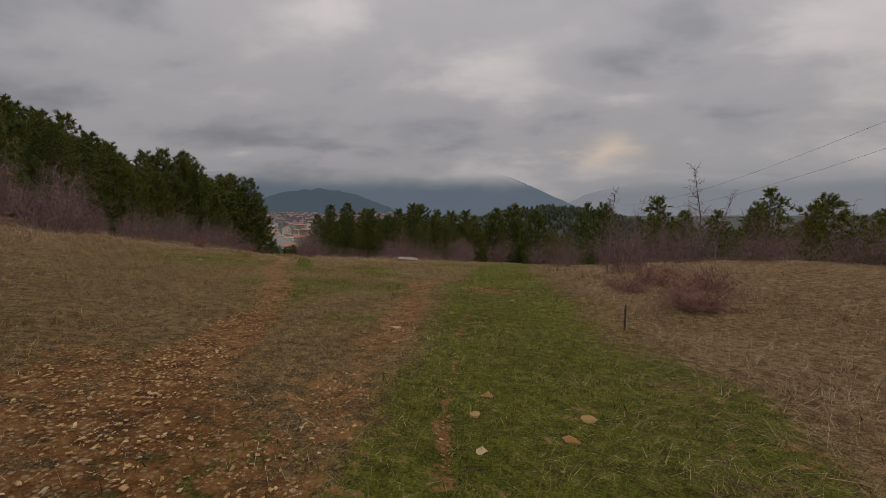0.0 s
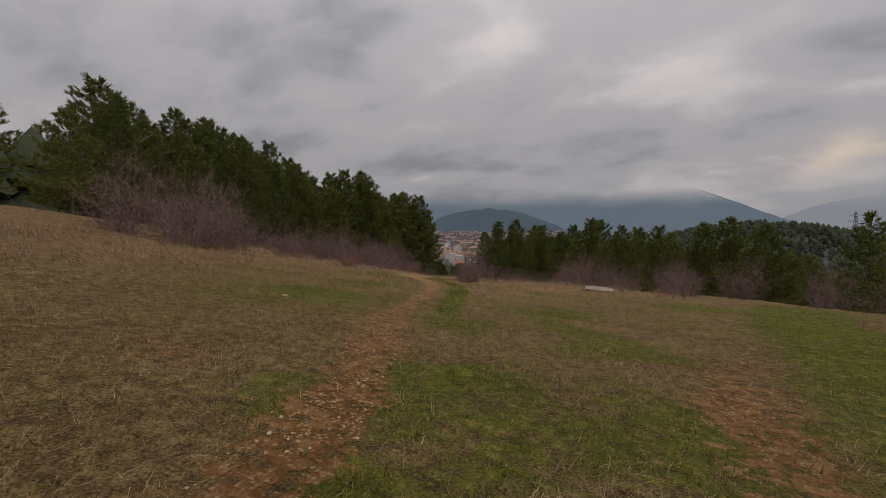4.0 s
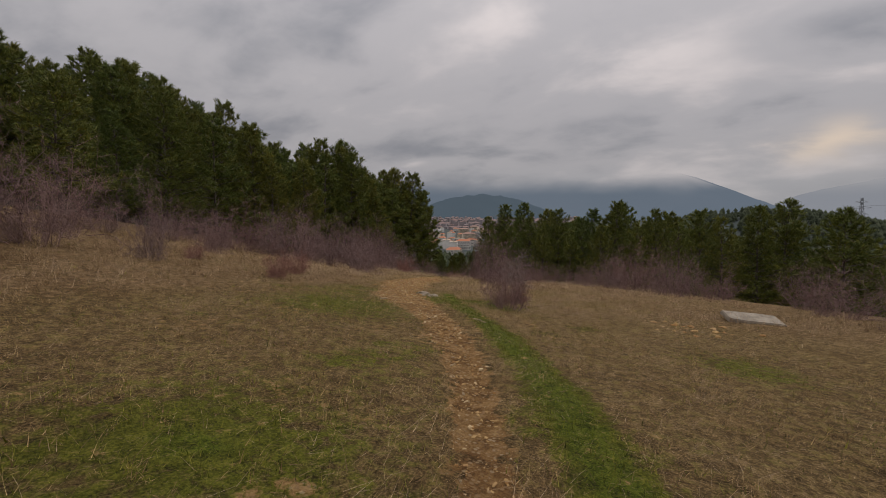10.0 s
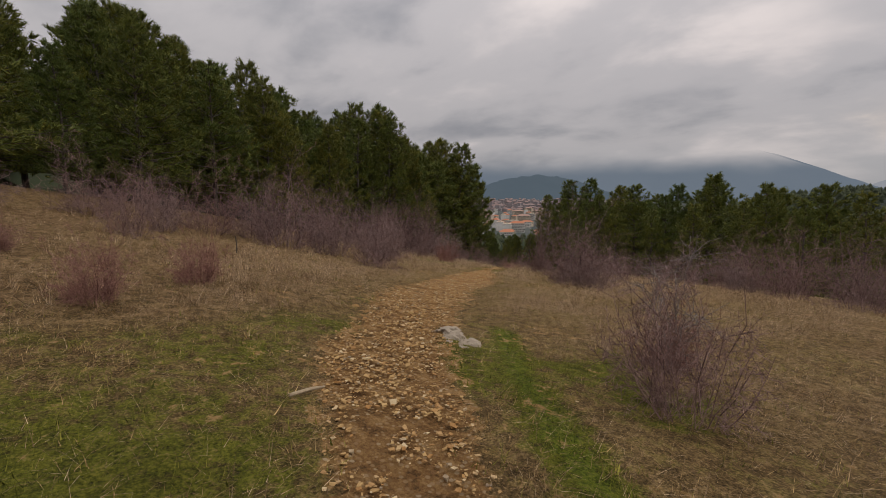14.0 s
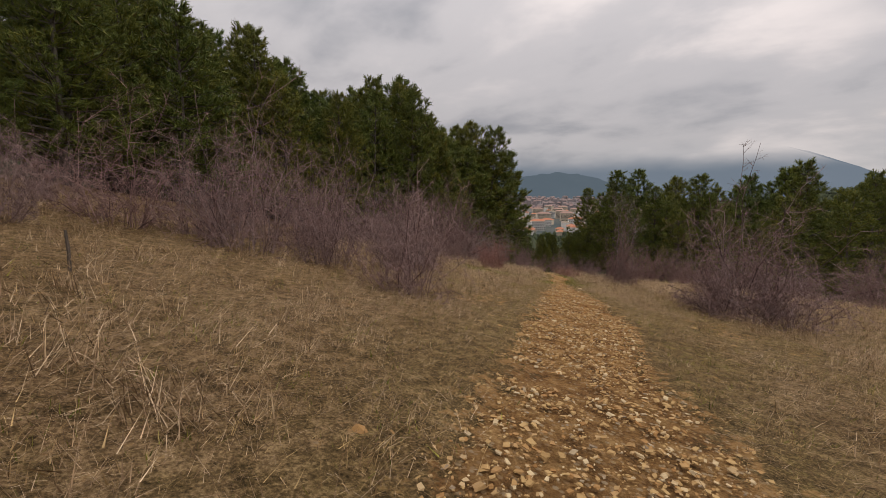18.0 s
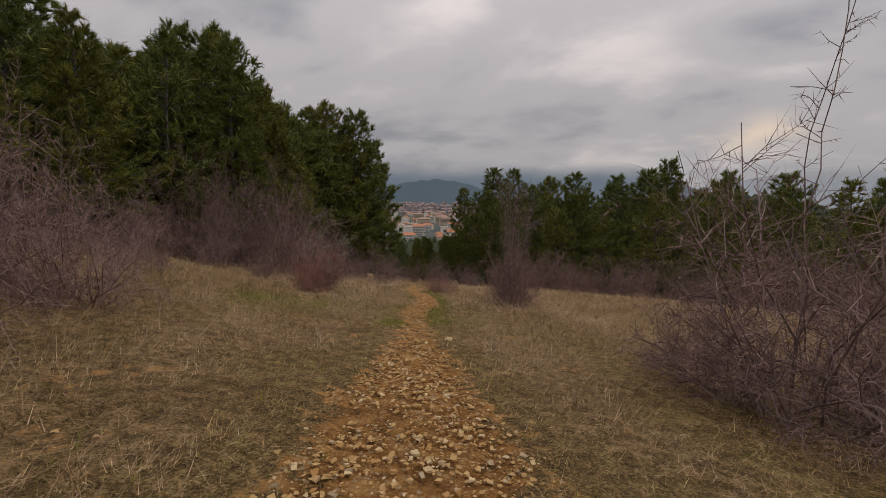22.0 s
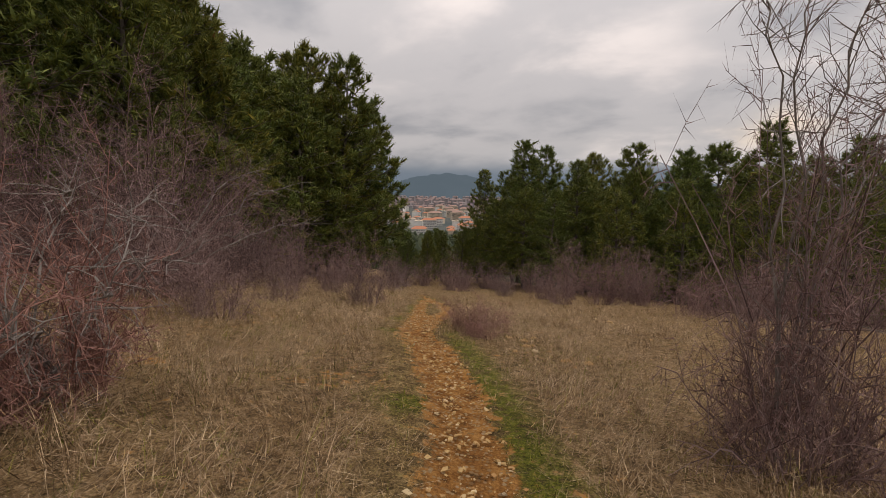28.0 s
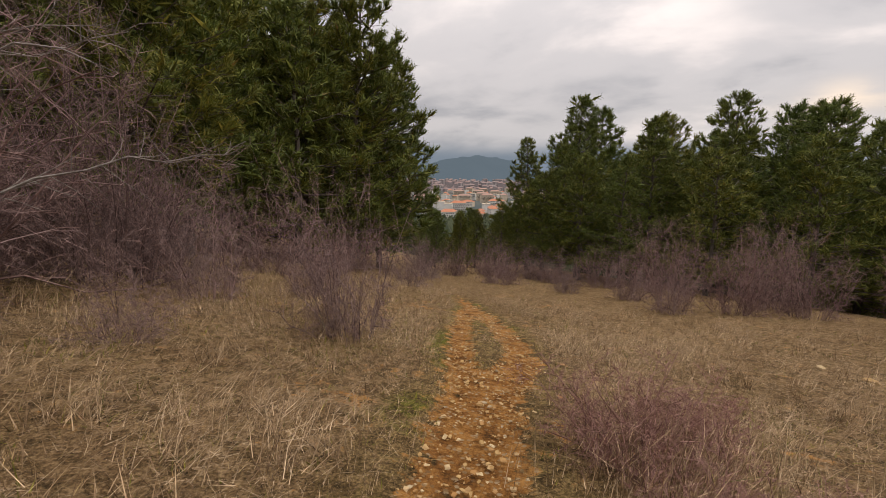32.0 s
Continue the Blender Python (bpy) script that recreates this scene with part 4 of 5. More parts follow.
tall_bushes = [build_bush(51, 2.2, 2.4, 58, TWIG, label="tall leafless thorn bush with pale upright shoots", tall=5),
               build_bush(63, 2.2, 2.4, 56, TWIG, label="tall leafless thorn bush with pale upright shoots", tall=7)]
set_bushes(tall_bushes, [(-12.2, 41.0, 3.4, 2.3), (-15.8, 48.5, 1.8, -1.05 - ground_z(-15.9, 48.5)), (-25.0, 51.0, 3.2, 2.5)], 6)
big_bushes = [build_bush(91, 3.6, 5.0, 95, DARK_TWIG, label="large spreading leafless bush at the wood edge", twiggy=1.7)]
set_bushes(big_bushes, [(-26.7, 52.0, 5.6, 3.8), (-28.6, 50.4, 4.2, 3.6), (-27.2, 54.8, 4.2, 3.4)], 8)
red_bushes = [build_bush(71, 1.2, 1.5, 42, RED_TWIG, label="low reddish leafless shrub in the grass", twiggy=0.9)]
set_bushes(red_bushes, [(5.2, 10.0, 1.9, 0.55), (6.3, 11.4, 1.9, 0.6), (4.6, 11.9, 1.4, 0.45), (5.8, 12.8, 1.6, 0.6), (-20.9, 46.9, 1.7, 1.35), (-20.7, 45.8, 1.3, 0.95), (-9.0, 29.9, 1.0, 0.75), (-19.4, 53.2, 1.35, 0.55), (-19.0, 53.7, 1.2, 0.45), (-18.95, 52.4, 1.0, 0.36), (-14.6, 26.4, 0.9, 0.7), (-15.3, 28.0, 1.0, 0.7), (-17.8, 26.5, 0.8, 0.45)], 7)


def arching_bush(x, y, branches, seed, twist, label, girth=0.017):
    """A few long bare branches from one foot: each (reach in x, reach in y, rise), with short side twigs."""
    rng = np.random.default_rng(seed)
    bush = tagged(new("thorn_bush"), label, "bush", "bare bushes on the meadow")
    bush.location = at(x, y)
    for rx_, ry_, lift in branches:
        seg, n = [], 12
        pts = [np.array([rx_ * t, ry_ * t, lift * (1 - (1 - t) ** 2.0) - 0.05]) + rng.normal(0, twist, 3) * min(1.0, 4 * t) for t in np.linspace(0, 1, n)]
        for j in range(n - 1):
            a, b = pts[j], pts[j + 1]
            seg.append((*a, *b, girth * (1 - j / n) + 0.0025, girth * (1 - (j + 1) / n) + 0.0025, 2))
            for _ in range(4):
                w = unit(unit(b - a) + 0.9 * rng.normal(size=3))
                sprout(seg, rng, a + (b - a) * rng.uniform(), w, rng.uniform(0.2, 0.55), 0.0045, 1, 0.0, {1: (6, 9)}, mid=2)
        seg = np.array(seg)
        branch = part("branch", mesh_np("branch", *tubes(seg[seg[:, 8] > 0, :8], 4), PALE_BARK), bush, "pale arching branch")
        tagged(part("twig_crown", mesh_np("twig_crown", *slivers(seg[seg[:, 8] == 0, :8], rng), TWIG), branch), kind="stuff")


arching_bush(-25.3, 51.2, ((1.85, 2.85, 1.4), (2.15, 1.75, 2.2), (0.9, 2.3, 2.6), (1.4, 0.9, 1.2)), 83, 0.04, "leafless bush with long pale arching branches")
arching_bush(-20.9, 46.8, ((0.4, 0.6, 1.5), (0.7, 0.2, 1.1), (-0.4, 0.5, 1.6), (0.5, -0.4, 0.8), (-0.5, -0.3, 1.3), (0.2, 0.9, 1.0)), 84, 0.06, "gnarled leafless bush with twisting pale branches", 0.009)
foot = ground_z(-15.9, 48.5)
arching_bush(-15.9, 48.5, ((-0.36, 0.1, 0.16 - foot), (-0.04, 0.1, 0.12 - foot), (0.35, 0.1, -0.02 - foot), (0.55, 0.1, -0.65 - foot), (0.8, 0.5, -1.0 - foot)), 86, 0.035, "tall leafless bush with upright pale shoots", 0.009)
arching_bush(-9.0, 29.9, ((0.2, 0.1, 1.5), (-0.3, 0.2, 1.0), (0.3, -0.3, 0.8), (-0.2, -0.2, 1.2)), 85, 0.05, "small gnarled thorn bush beside the track", 0.008)


def build_bare_tree(seed, h):
    rng = np.random.default_rng(seed)
    seg, p, d = [], np.array([0, 0, -0.2]), unit(np.array([0.06, 0.02, 1.0]))
    n = 9
    for j in range(n):
        q = p + d * h / n
        f = j / n
        seg.append((*p, *q, 0.055 * (1 - f) + 0.008, 0.055 * (1 - (j + 1) / n) + 0.008, 3))
        if f > 0.3:
            for _ in range(7):
                az = rng.uniform(0, 6.28)
                w = unit(np.array([math.cos(az), math.sin(az), rng.uniform(0.4, 1.1)]))
                sprout(seg, rng, p + (q - p) * rng.uniform(), w, h * 0.2 * (1.25 - f) * rng.uniform(0.6, 1.2), 0.012, 2, 0.03, {2: (5, 7), 1: (5, 8)})
        d = unit(d + rng.normal(0, 0.10, 3) + np.array([0, 0, 0.05]))
        p = q
    seg = np.array(seg)
    big, fine = seg[:, 6] > 0.013, seg[:, 8] == 0
    tree = tagged(new("bare_tree"), "slender leafless tree with pale bark", "tree", "bare young trees")
    part("trunk", mesh_np("trunk", *tubes(seg[big, :8], 6), PALE_BARK, True), tree)
    tagged(part("branchwork", mesh_np("branchwork", *tubes(seg[~big & ~fine, :8], 3), TWIG), tree), kind="stuff")
    tagged(part("twig_crown", mesh_np("twig_crown", *slivers(seg[fine, :8], rng), TWIG), tree), kind="stuff")
    return tree


birch = build_bare_tree(5, 6.0)
birch.matrix_basis = Matrix.Translation(at(13.6, 24.0))
for x, y, h, rz in ((15.2, 25.0, 5.2, 2.0), (12.6, 25.5, 4.0, 4.0), (5.6, 15.8, 3.0, 1.0)):
    copy_thing(birch, Matrix.Translation(at(x, y)) @ Matrix.Rotation(rz, 4, "Z") @ Matrix.Scale(h / 6.0, 4))


# ---- slab, rocks, stakes ----
def rock_mesh(seed, flat=0.6, material=STONE, sub=1):
    bm = bmesh.new()
    bmesh.ops.create_icosphere(bm, subdivisions=sub, radius=1.0)
    r = np.random.default_rng(seed)
    off = Vector(r.uniform(0, 50, 3))
    for v in bm.verts:
        v.co *= 1 + 0.7 * noise.noise(v.co * 1.3 + off) + r.uniform(-0.2, 0.2)
        v.co.z *= flat
        v.co.x *= 1.25
    return bm_mesh("stone", bm, material)


CONCRETE = plain_material("weathered_concrete", (0.24, 0.205, 0.16), (0.36, 0.315, 0.25), 5.0, 0.9)
bm = bmesh.new()
bmesh.ops.create_cube(bm, size=1.0)
bmesh.ops.scale(bm, vec=(1.4, 0.7, 0.13), verts=bm.verts)
bmesh.ops.bevel(bm, geom=bm.edges[:], offset=0.025, segments=2, affect="EDGES")
bmesh.ops.subdivide_edges(bm, edges=bm.edges[:], cuts=2, use_grid_fill=True)
for v in bm.verts:
    v.co += 0.018 * noise.noise_vector(v.co * 3.0)
slab = tagged(new("concrete_slab", bm_mesh("concrete_slab", bm, CONCRETE)), "pale weathered concrete slab lying in the grass", "slab")
slab.matrix_basis = Matrix.Translation(at(-2.65, 31.75, 0.08)) @ Euler((radians(10), radians(5), radians(9))).to_matrix().to_4x4()

rocks = [rock_mesh(i + 100, (0.45, 0.6, 0.7, 0.5, 0.35, 0.55)[i % 6]) for i in range(12)]
rng = np.random.default_rng(12)


def loose_rock(x, y, size, name="rock", label="pale limestone rock lying in the grass", sink=0.05):
    ob = tagged(new(name, rocks[int(rng.integers(12))]), label, "rock", "loose rocks")
    ob.matrix_basis = Matrix.Translation(at(x, y, size * sink)) @ Matrix.Rotation(rng.uniform(0, 6.28), 4, "Z") @ Matrix.Scale(size, 4)
    return ob


for i in range(26):
    loose_rock(-4.5 + rng.normal(0, 0.6), 29.1 + rng.normal(0, 0.5), rng.uniform(0.03, 0.09), label="pale limestone rock in a heap beside the slab")
for x, y, sz in ((-17.45, 51.3, .11), (-17.1, 51.4, .12), (-17.9, 51.7, .10), (-18.0, 52.2, .09), (-17.7, 51.9, .07), (-18.2, 51.5, .08), (-16.9, 52.0, .08), (-17.3, 50.9, .07), (-20.15, 51.75, .07), (-19.9, 51.95, .08), (-20.2, 51.35, .07), (-18.08, 52.06, .14), (-18.14, 52.46, .11), (-18.45, 52.63, .11), (-18.03, 52.97, .10), (-16.3, 57.1, .14), (-16.6, 57.6, .12), (-19.9, 52.2, .07),
                 (-20.3, 51.6, .06), (-13.4, 29.3, .09), (-13.1, 37.5, .08), (-13.9, 37.2, .06), (-12.6, 36.5, .06), (-14.9, 34.0, .07), (-17.2, 36.9, .07), (-16.9, 37.2, .06), (-8.0, 18.5, .07), (-1.9, 9.1, .07), (0.29, 4.72, .09), (0.16, 4.3, .08), (1.08, 4.4, .09), (0.82, 4.0, .10), (0.16, 3.74, .07),
                 (-0.75, 7.07, .11), (1.42, 10.3, .09), (-17.22, 41.4, .09), (-17.53, 41.3, .08), (-16.06, 42.2, .10), (-21.04, 42.5, .10), (-7.75, 14.4, .11), (-7.62, 14.3, .07), (-15.2, 34.1, .06), (-15.5, 34.15, .05), (-11.73, 33.0, .08), (-14.57, 30.8, .07), (-17.39, 51.38, .10)):
    loose_rock(x, y, 0.6 * sz)

# the ledge of bedrock that breaks through the track
OUTCROP = plain_material("grey_limestone", (0.24, 0.20, 0.15), (0.46, 0.39, 0.30), 16.0, 0.92)
ledge = tagged(new("rock_outcrop"), "low ledge of grey-white limestone breaking through the track", "rock")
ledge.location = at(-11.5, 29.0, -0.03)
for i in range(17):
    me = rock_mesh(300 + i, 0.62, OUTCROP, 2)
    ob = part("rock_block", me, ledge)
    t = i / 16
    ob.matrix_basis = Matrix.Translation((-0.3 + 0.6 * t + rng.uniform(-0.08, 0.08), 0.28 - 0.5 * t + rng.uniform(-0.12, 0.12), 0.0)) @ Euler(rng.uniform(-0.4, 0.4, 3)).to_matrix().to_4x4() @ Matrix.Scale(rng.uniform(0.045, 0.10), 4)

STICK = bark_material("bleached_stick", (0.30, 0.23, 0.15), (0.55, 0.44, 0.30), 24)
for x0, y0, x1, y1, rad in ((-9.0, 25.68, -8.68, 25.42, 0.011), (-11.48, 26.26, -11.42, 26.56, 0.016)):
    a, b = at(x0, y0, 0.03), at(x1, y1, 0.035)
    m = a.lerp(b, 0.5) + Vector((0.012, 0.02, 0.008))
    st = tagged(new("dead_stick", mesh_np("dead_stick", *tubes([(0, 0, 0, *(m - a), rad, rad * 0.9), (*(m - a), *(b - a), rad * 0.9, rad * 0.55)], 6), STICK)), "bleached dead stick lying in the grass", "stick")
    st.location = a

STAKE = bark_material("weathered_stake", (0.05, 0.04, 0.032), (0.13, 0.10, 0.08), 20)
for x, y, h in ((-18.6, 31.0, 0.42), (2.9, 8.0, 0.42)):
    pts = [(0, 0, -0.15, 0.012, 0.004, h * 0.5, 0.018, 0.017), (0.012, 0.004, h * 0.5, 0.006, -0.006, h, 0.017, 0.013)]
    st = tagged(new("wooden_stake", mesh_np("wooden_stake", *tubes(pts, 6), STAKE)), "short dark wooden stake standing in the grass", "stake")
    st.location = at(x, y)


# ---- town ----
WALLS = [plain_material("render_" + n, a, b, 0.3, 0.9) for n, a, b in (("white", (0.62, 0.60, 0.56), (0.72, 0.70, 0.66)), ("cream", (0.50, 0.42, 0.32), (0.58, 0.50, 0.40)),
         ("grey", (0.34, 0.34, 0.34), (0.42, 0.41, 0.40)), ("rose", (0.46, 0.33, 0.28), (0.54, 0.41, 0.34)))]
TILES = [plain_material("clay_tile_" + n, a, b, 0.8, 0.85) for n, a, b in (("orange", (0.44, 0.18, 0.10), (0.52, 0.24, 0.145)), ("brown", (0.30, 0.15, 0.10), (0.38, 0.20, 0.14)), ("faded", (0.33, 0.21, 0.17), (0.40, 0.27, 0.22)))]
PANE = plain_material("dark_pane", (0.05, 0.055, 0.06), (0.09, 0.095, 0.10), 0.5, 0.3)


def box_bm(bm, x0, y0, z0, x1, y1, z1):
    vs = [bm.verts.new((x, y, z)) for z in (z0, z1) for x, y in ((x0, y0), (x1, y0), (x1, y1), (x0, y1))]
    for f in ((3, 2, 1, 0), (4, 5, 6, 7), (0, 1, 5, 4), (1, 2, 6, 5), (2, 3, 7, 6), (3, 0, 4, 7)):
        bm.faces.new([vs[i] for i in f])


def build_house(w, d, floors, wall, tile, flat, seed):
    r = random.Random(seed)
    h = floors * 2.9 + 0.6
    house = tagged(new("apartment_building" if floors > 2 else "house"), ("white rendered apartment block" if floors > 2 else "rendered town house") + (" with a flat roof" if flat else " with an orange tiled roof"), "building", "buildings of the town")
    bm = bmesh.new()
    box_bm(bm, -w / 2, -d / 2, -6, w / 2, d / 2, h)
    part("wall", bm_mesh("wall", bm, wall), house)
    bm = bmesh.new()
    e = 0.6
    if flat:
        box_bm(bm, -w / 2 - 0.2, -d / 2 - 0.2, h, w / 2 + 0.2, d / 2 + 0.2, h + 0.6)
        box_bm(bm, -1.6, -1.5, h + 0.6, 1.6, 1.5, h + 2.8)
    else:
        a = [bm.verts.new(v) for v in ((-w / 2 - e, -d / 2 - e, h), (w / 2 + e, -d / 2 - e, h), (w / 2 + e, d / 2 + e, h), (-w / 2 - e, d / 2 + e, h))]
        k, rise = min(d * 0.45, w * 0.4), min(d, w) * 0.30
        b = [bm.verts.new((-w / 2 + k, 0, h + rise)), bm.verts.new((w / 2 - k, 0, h + rise))]
        for f in ((a[0], a[1], b[1], b[0]), (a[2], a[3], b[0], b[1]), (a[1], a[2], b[1]), (a[3], a[0], b[0]), (a[3], a[2], a[1], a[0])):
            bm.faces.new(f)
    roof = part("roof", bm_mesh("roof", bm, tile if not flat else WALLS[1]), house)
    if not flat:
        bm = bmesh.new()
        box_bm(bm, w * 0.15, -0.4, h, w * 0.15 + 0.8, 0.4, h + min(d, w) * 0.30 + 0.9)
        part("chimney", bm_mesh("chimney", bm, WALLS[1]), roof)
    for fl in range(floors):
        bm = bmesh.new()
        z = 0.9 + fl * 2.9
        for face in (-1, 1):
            x = -w / 2 + 1.2
            while x < w / 2 - 1.8:
                wd = r.choice((1.2, 1.6, 2.2))
                q = [bm.verts.new((u, face * (d / 2 + 0.05), v)) for u, v in ((x, z), (x + wd, z), (x + wd, z + 1.5), (x, z + 1.5))]
                bm.faces.new(q if face < 0 else q[::-1])
                x += wd + 1.3
        tagged(part("glazing", bm_mesh("glazing", bm, PANE), house), kind="stuff")
        if floors > 2 and fl:
            bm = bmesh.new()
            box_bm(bm, -w * 0.3, -d / 2 - 1.2, z - 1.0, w * 0.3, -d / 2, z - 0.1)
            part("balcony", bm_mesh("balcony", bm, wall), house)
    return house


houses = [build_house(13, 10, 2, WALLS[1], TILES[0], False, 1), build_house(26, 13, 5, WALLS[0], TILES[0], False, 2), build_house(18, 12, 4, WALLS[0], TILES[0], False, 3), build_house(30, 13, 6, WALLS[1], TILES[2], False, 4),
          build_house(14, 11, 3, WALLS[3], TILES[1], False, 5), build_house(22, 13, 5, WALLS[0], TILES[2], True, 6), build_house(15, 10, 3, WALLS[1], TILES[0], False, 7)]
rng = np.random.default_rng(31)
town, placed = [], set()
for ring, (d0, d1, n, pool) in enumerate(((430, 520, 22, (0, 6, 2, 6)), (520, 720, 42, (1, 2, 5, 0, 6)), (720, 1150, 90, (3, 5, 2, 4, 5, 3, 6)))):
    made = tries = 0
    while made < n and tries < 4000:
        tries += 1
        az, d = radians(rng.uniform(-31, -5)), rng.uniform(d0, d1)
        x, y = d * math.sin(az), d * math.cos(az)
        if any((x - a) ** 2 + (y - b) ** 2 < 17 ** 2 for a, b in town):
            continue
        town.append((x, y))
        i = pool[int(rng.integers(len(pool)))]
        m = Matrix.Translation(at(x, y, 0.5)) @ Matrix.Rotation(rng.choice((0.3, 0.45, 1.9, -0.2)) + rng.uniform(-0.15, 0.15), 4, "Z") @ Matrix.Scale(0.72, 4)
        if i not in placed:
            placed.add(i)
            houses[i].matrix_basis = m
        else:
            repeat_thing(houses[i], m)
        made += 1


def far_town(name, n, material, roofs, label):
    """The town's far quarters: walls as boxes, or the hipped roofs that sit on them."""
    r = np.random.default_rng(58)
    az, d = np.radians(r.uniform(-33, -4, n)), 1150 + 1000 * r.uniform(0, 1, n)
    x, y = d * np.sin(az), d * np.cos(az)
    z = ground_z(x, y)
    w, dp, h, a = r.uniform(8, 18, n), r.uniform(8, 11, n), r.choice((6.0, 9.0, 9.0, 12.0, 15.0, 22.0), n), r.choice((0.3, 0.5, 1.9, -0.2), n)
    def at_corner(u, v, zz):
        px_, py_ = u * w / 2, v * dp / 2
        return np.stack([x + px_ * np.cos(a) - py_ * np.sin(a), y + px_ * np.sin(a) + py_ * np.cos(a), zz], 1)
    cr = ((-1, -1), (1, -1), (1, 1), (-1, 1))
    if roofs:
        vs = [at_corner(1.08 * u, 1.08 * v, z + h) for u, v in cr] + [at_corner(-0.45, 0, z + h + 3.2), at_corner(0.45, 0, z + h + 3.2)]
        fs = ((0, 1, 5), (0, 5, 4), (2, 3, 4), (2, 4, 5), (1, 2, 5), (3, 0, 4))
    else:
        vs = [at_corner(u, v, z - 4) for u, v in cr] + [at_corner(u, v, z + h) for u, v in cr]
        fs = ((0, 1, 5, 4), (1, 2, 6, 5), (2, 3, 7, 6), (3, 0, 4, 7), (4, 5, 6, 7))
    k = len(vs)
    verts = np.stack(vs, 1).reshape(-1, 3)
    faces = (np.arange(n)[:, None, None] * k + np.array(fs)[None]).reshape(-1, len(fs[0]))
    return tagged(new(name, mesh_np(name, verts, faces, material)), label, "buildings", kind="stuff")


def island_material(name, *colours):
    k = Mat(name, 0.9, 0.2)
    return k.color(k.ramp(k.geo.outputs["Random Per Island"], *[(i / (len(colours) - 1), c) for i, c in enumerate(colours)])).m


# distance haze is painted into these dulled wall and tile colours
far_town("far_town", 900, island_material("haze_tinted_render", (0.24, 0.225, 0.23), (0.30, 0.265, 0.265), (0.26, 0.225, 0.23), (0.37, 0.34, 0.34)), False, "hazy far quarters of the town in pale render")
far_town("far_town_roofs", 900, island_material("haze_tinted_tile", (0.25, 0.19, 0.18), (0.29, 0.20, 0.18), (0.23, 0.205, 0.205)), True, "hazy red tiled roofs of the far quarters")

# ---- far woods and pylons ----
WOODS = plain_material("far_woods", (0.032, 0.042, 0.022), (0.06, 0.072, 0.036), 0.05, 0.9)


def woods(name, pts, size, seed, label):
    """Many small ragged crowns joined into one: each a spire of drooping tiers."""
    r = np.random.default_rng(seed)
    pts = np.asarray(pts)
    n = len(pts)
    z0 = ground_z(pts[:, 0], pts[:, 1])
    vs, fs, base = [], [], 0
    h = size * r.uniform(0.7, 1.25, n)
    for tier, (f0, f1, wd) in enumerate(((0.02, 0.58, 0.34), (0.30, 0.80, 0.31), (0.58, 0.98, 0.24))):
        k = 7
        ring = []
        turn = r.uniform(0, 6.28, n)
        for i in range(k):
            t = turn + 2 * math.pi * i / k
            rad = h * wd * r.uniform(0.6, 1.25, n)
            ring.append(np.stack([pts[:, 0] + rad * np.cos(t), pts[:, 1] + rad * np.sin(t), z0 + h * (f0 + r.uniform(-0.05, 0.12, n))], 1))
        ring.append(np.stack([pts[:, 0] + r.normal(0, 0.03, n) * h, pts[:, 1] + r.normal(0, 0.03, n) * h, z0 + h * f1], 1))
        vs.append(np.stack(ring, 1).reshape(-1, 3))
        b = base + np.arange(n)[:, None] * (k + 1)
        fs += [b + np.array([[i, (i + 1) % k, k]]) for i in range(k)]
        base += n * (k + 1)
    return tagged(new(name, mesh_np(name, np.concatenate(vs), np.concatenate(fs), WOODS, True)), label, "woods", kind="stuff")


rng = np.random.default_rng(91)
px, py = rng.uniform(-60, 520, 8200), rng.uniform(240, 480, 8200)
keep = (ground_z(px, py) > -34) & (px > -0.02 * py) & (fbm(px / 40, py / 40, 71) > 0.3)
woods("hill_woods", np.stack([px, py], 1)[keep], 5.6, 1, "dark pine forest covering the hill across the dip")
px, py = rng.uniform(-110, 220, 2800), rng.uniform(116, 260, 2800)
keep = (py > 118 + 0.1 * np.abs(px)) & (np.abs(px + 0.29 * py) > 2)
woods("valley_woods", np.stack([px, py], 1)[keep], 7.5, 2, "pine forest running down into the valley")
px, py = rng.uniform(-270, 60, 1900), rng.uniform(250, 425, 1900)
woods("town_edge_woods", np.stack([px, py], 1), 7.0, 4, "trees on the valley floor before the town")
px, py = rng.uniform(-150, -62, 1300), rng.uniform(-20, 130, 1300)
woods("slope_woods", np.stack([px, py], 1), 11.0, 3, "pine wood on the slope behind the front trees")

STEEL = plain_material("galvanised_steel", (0.20, 0.21, 0.22), (0.28, 0.29, 0.30), 3.0, 0.6)


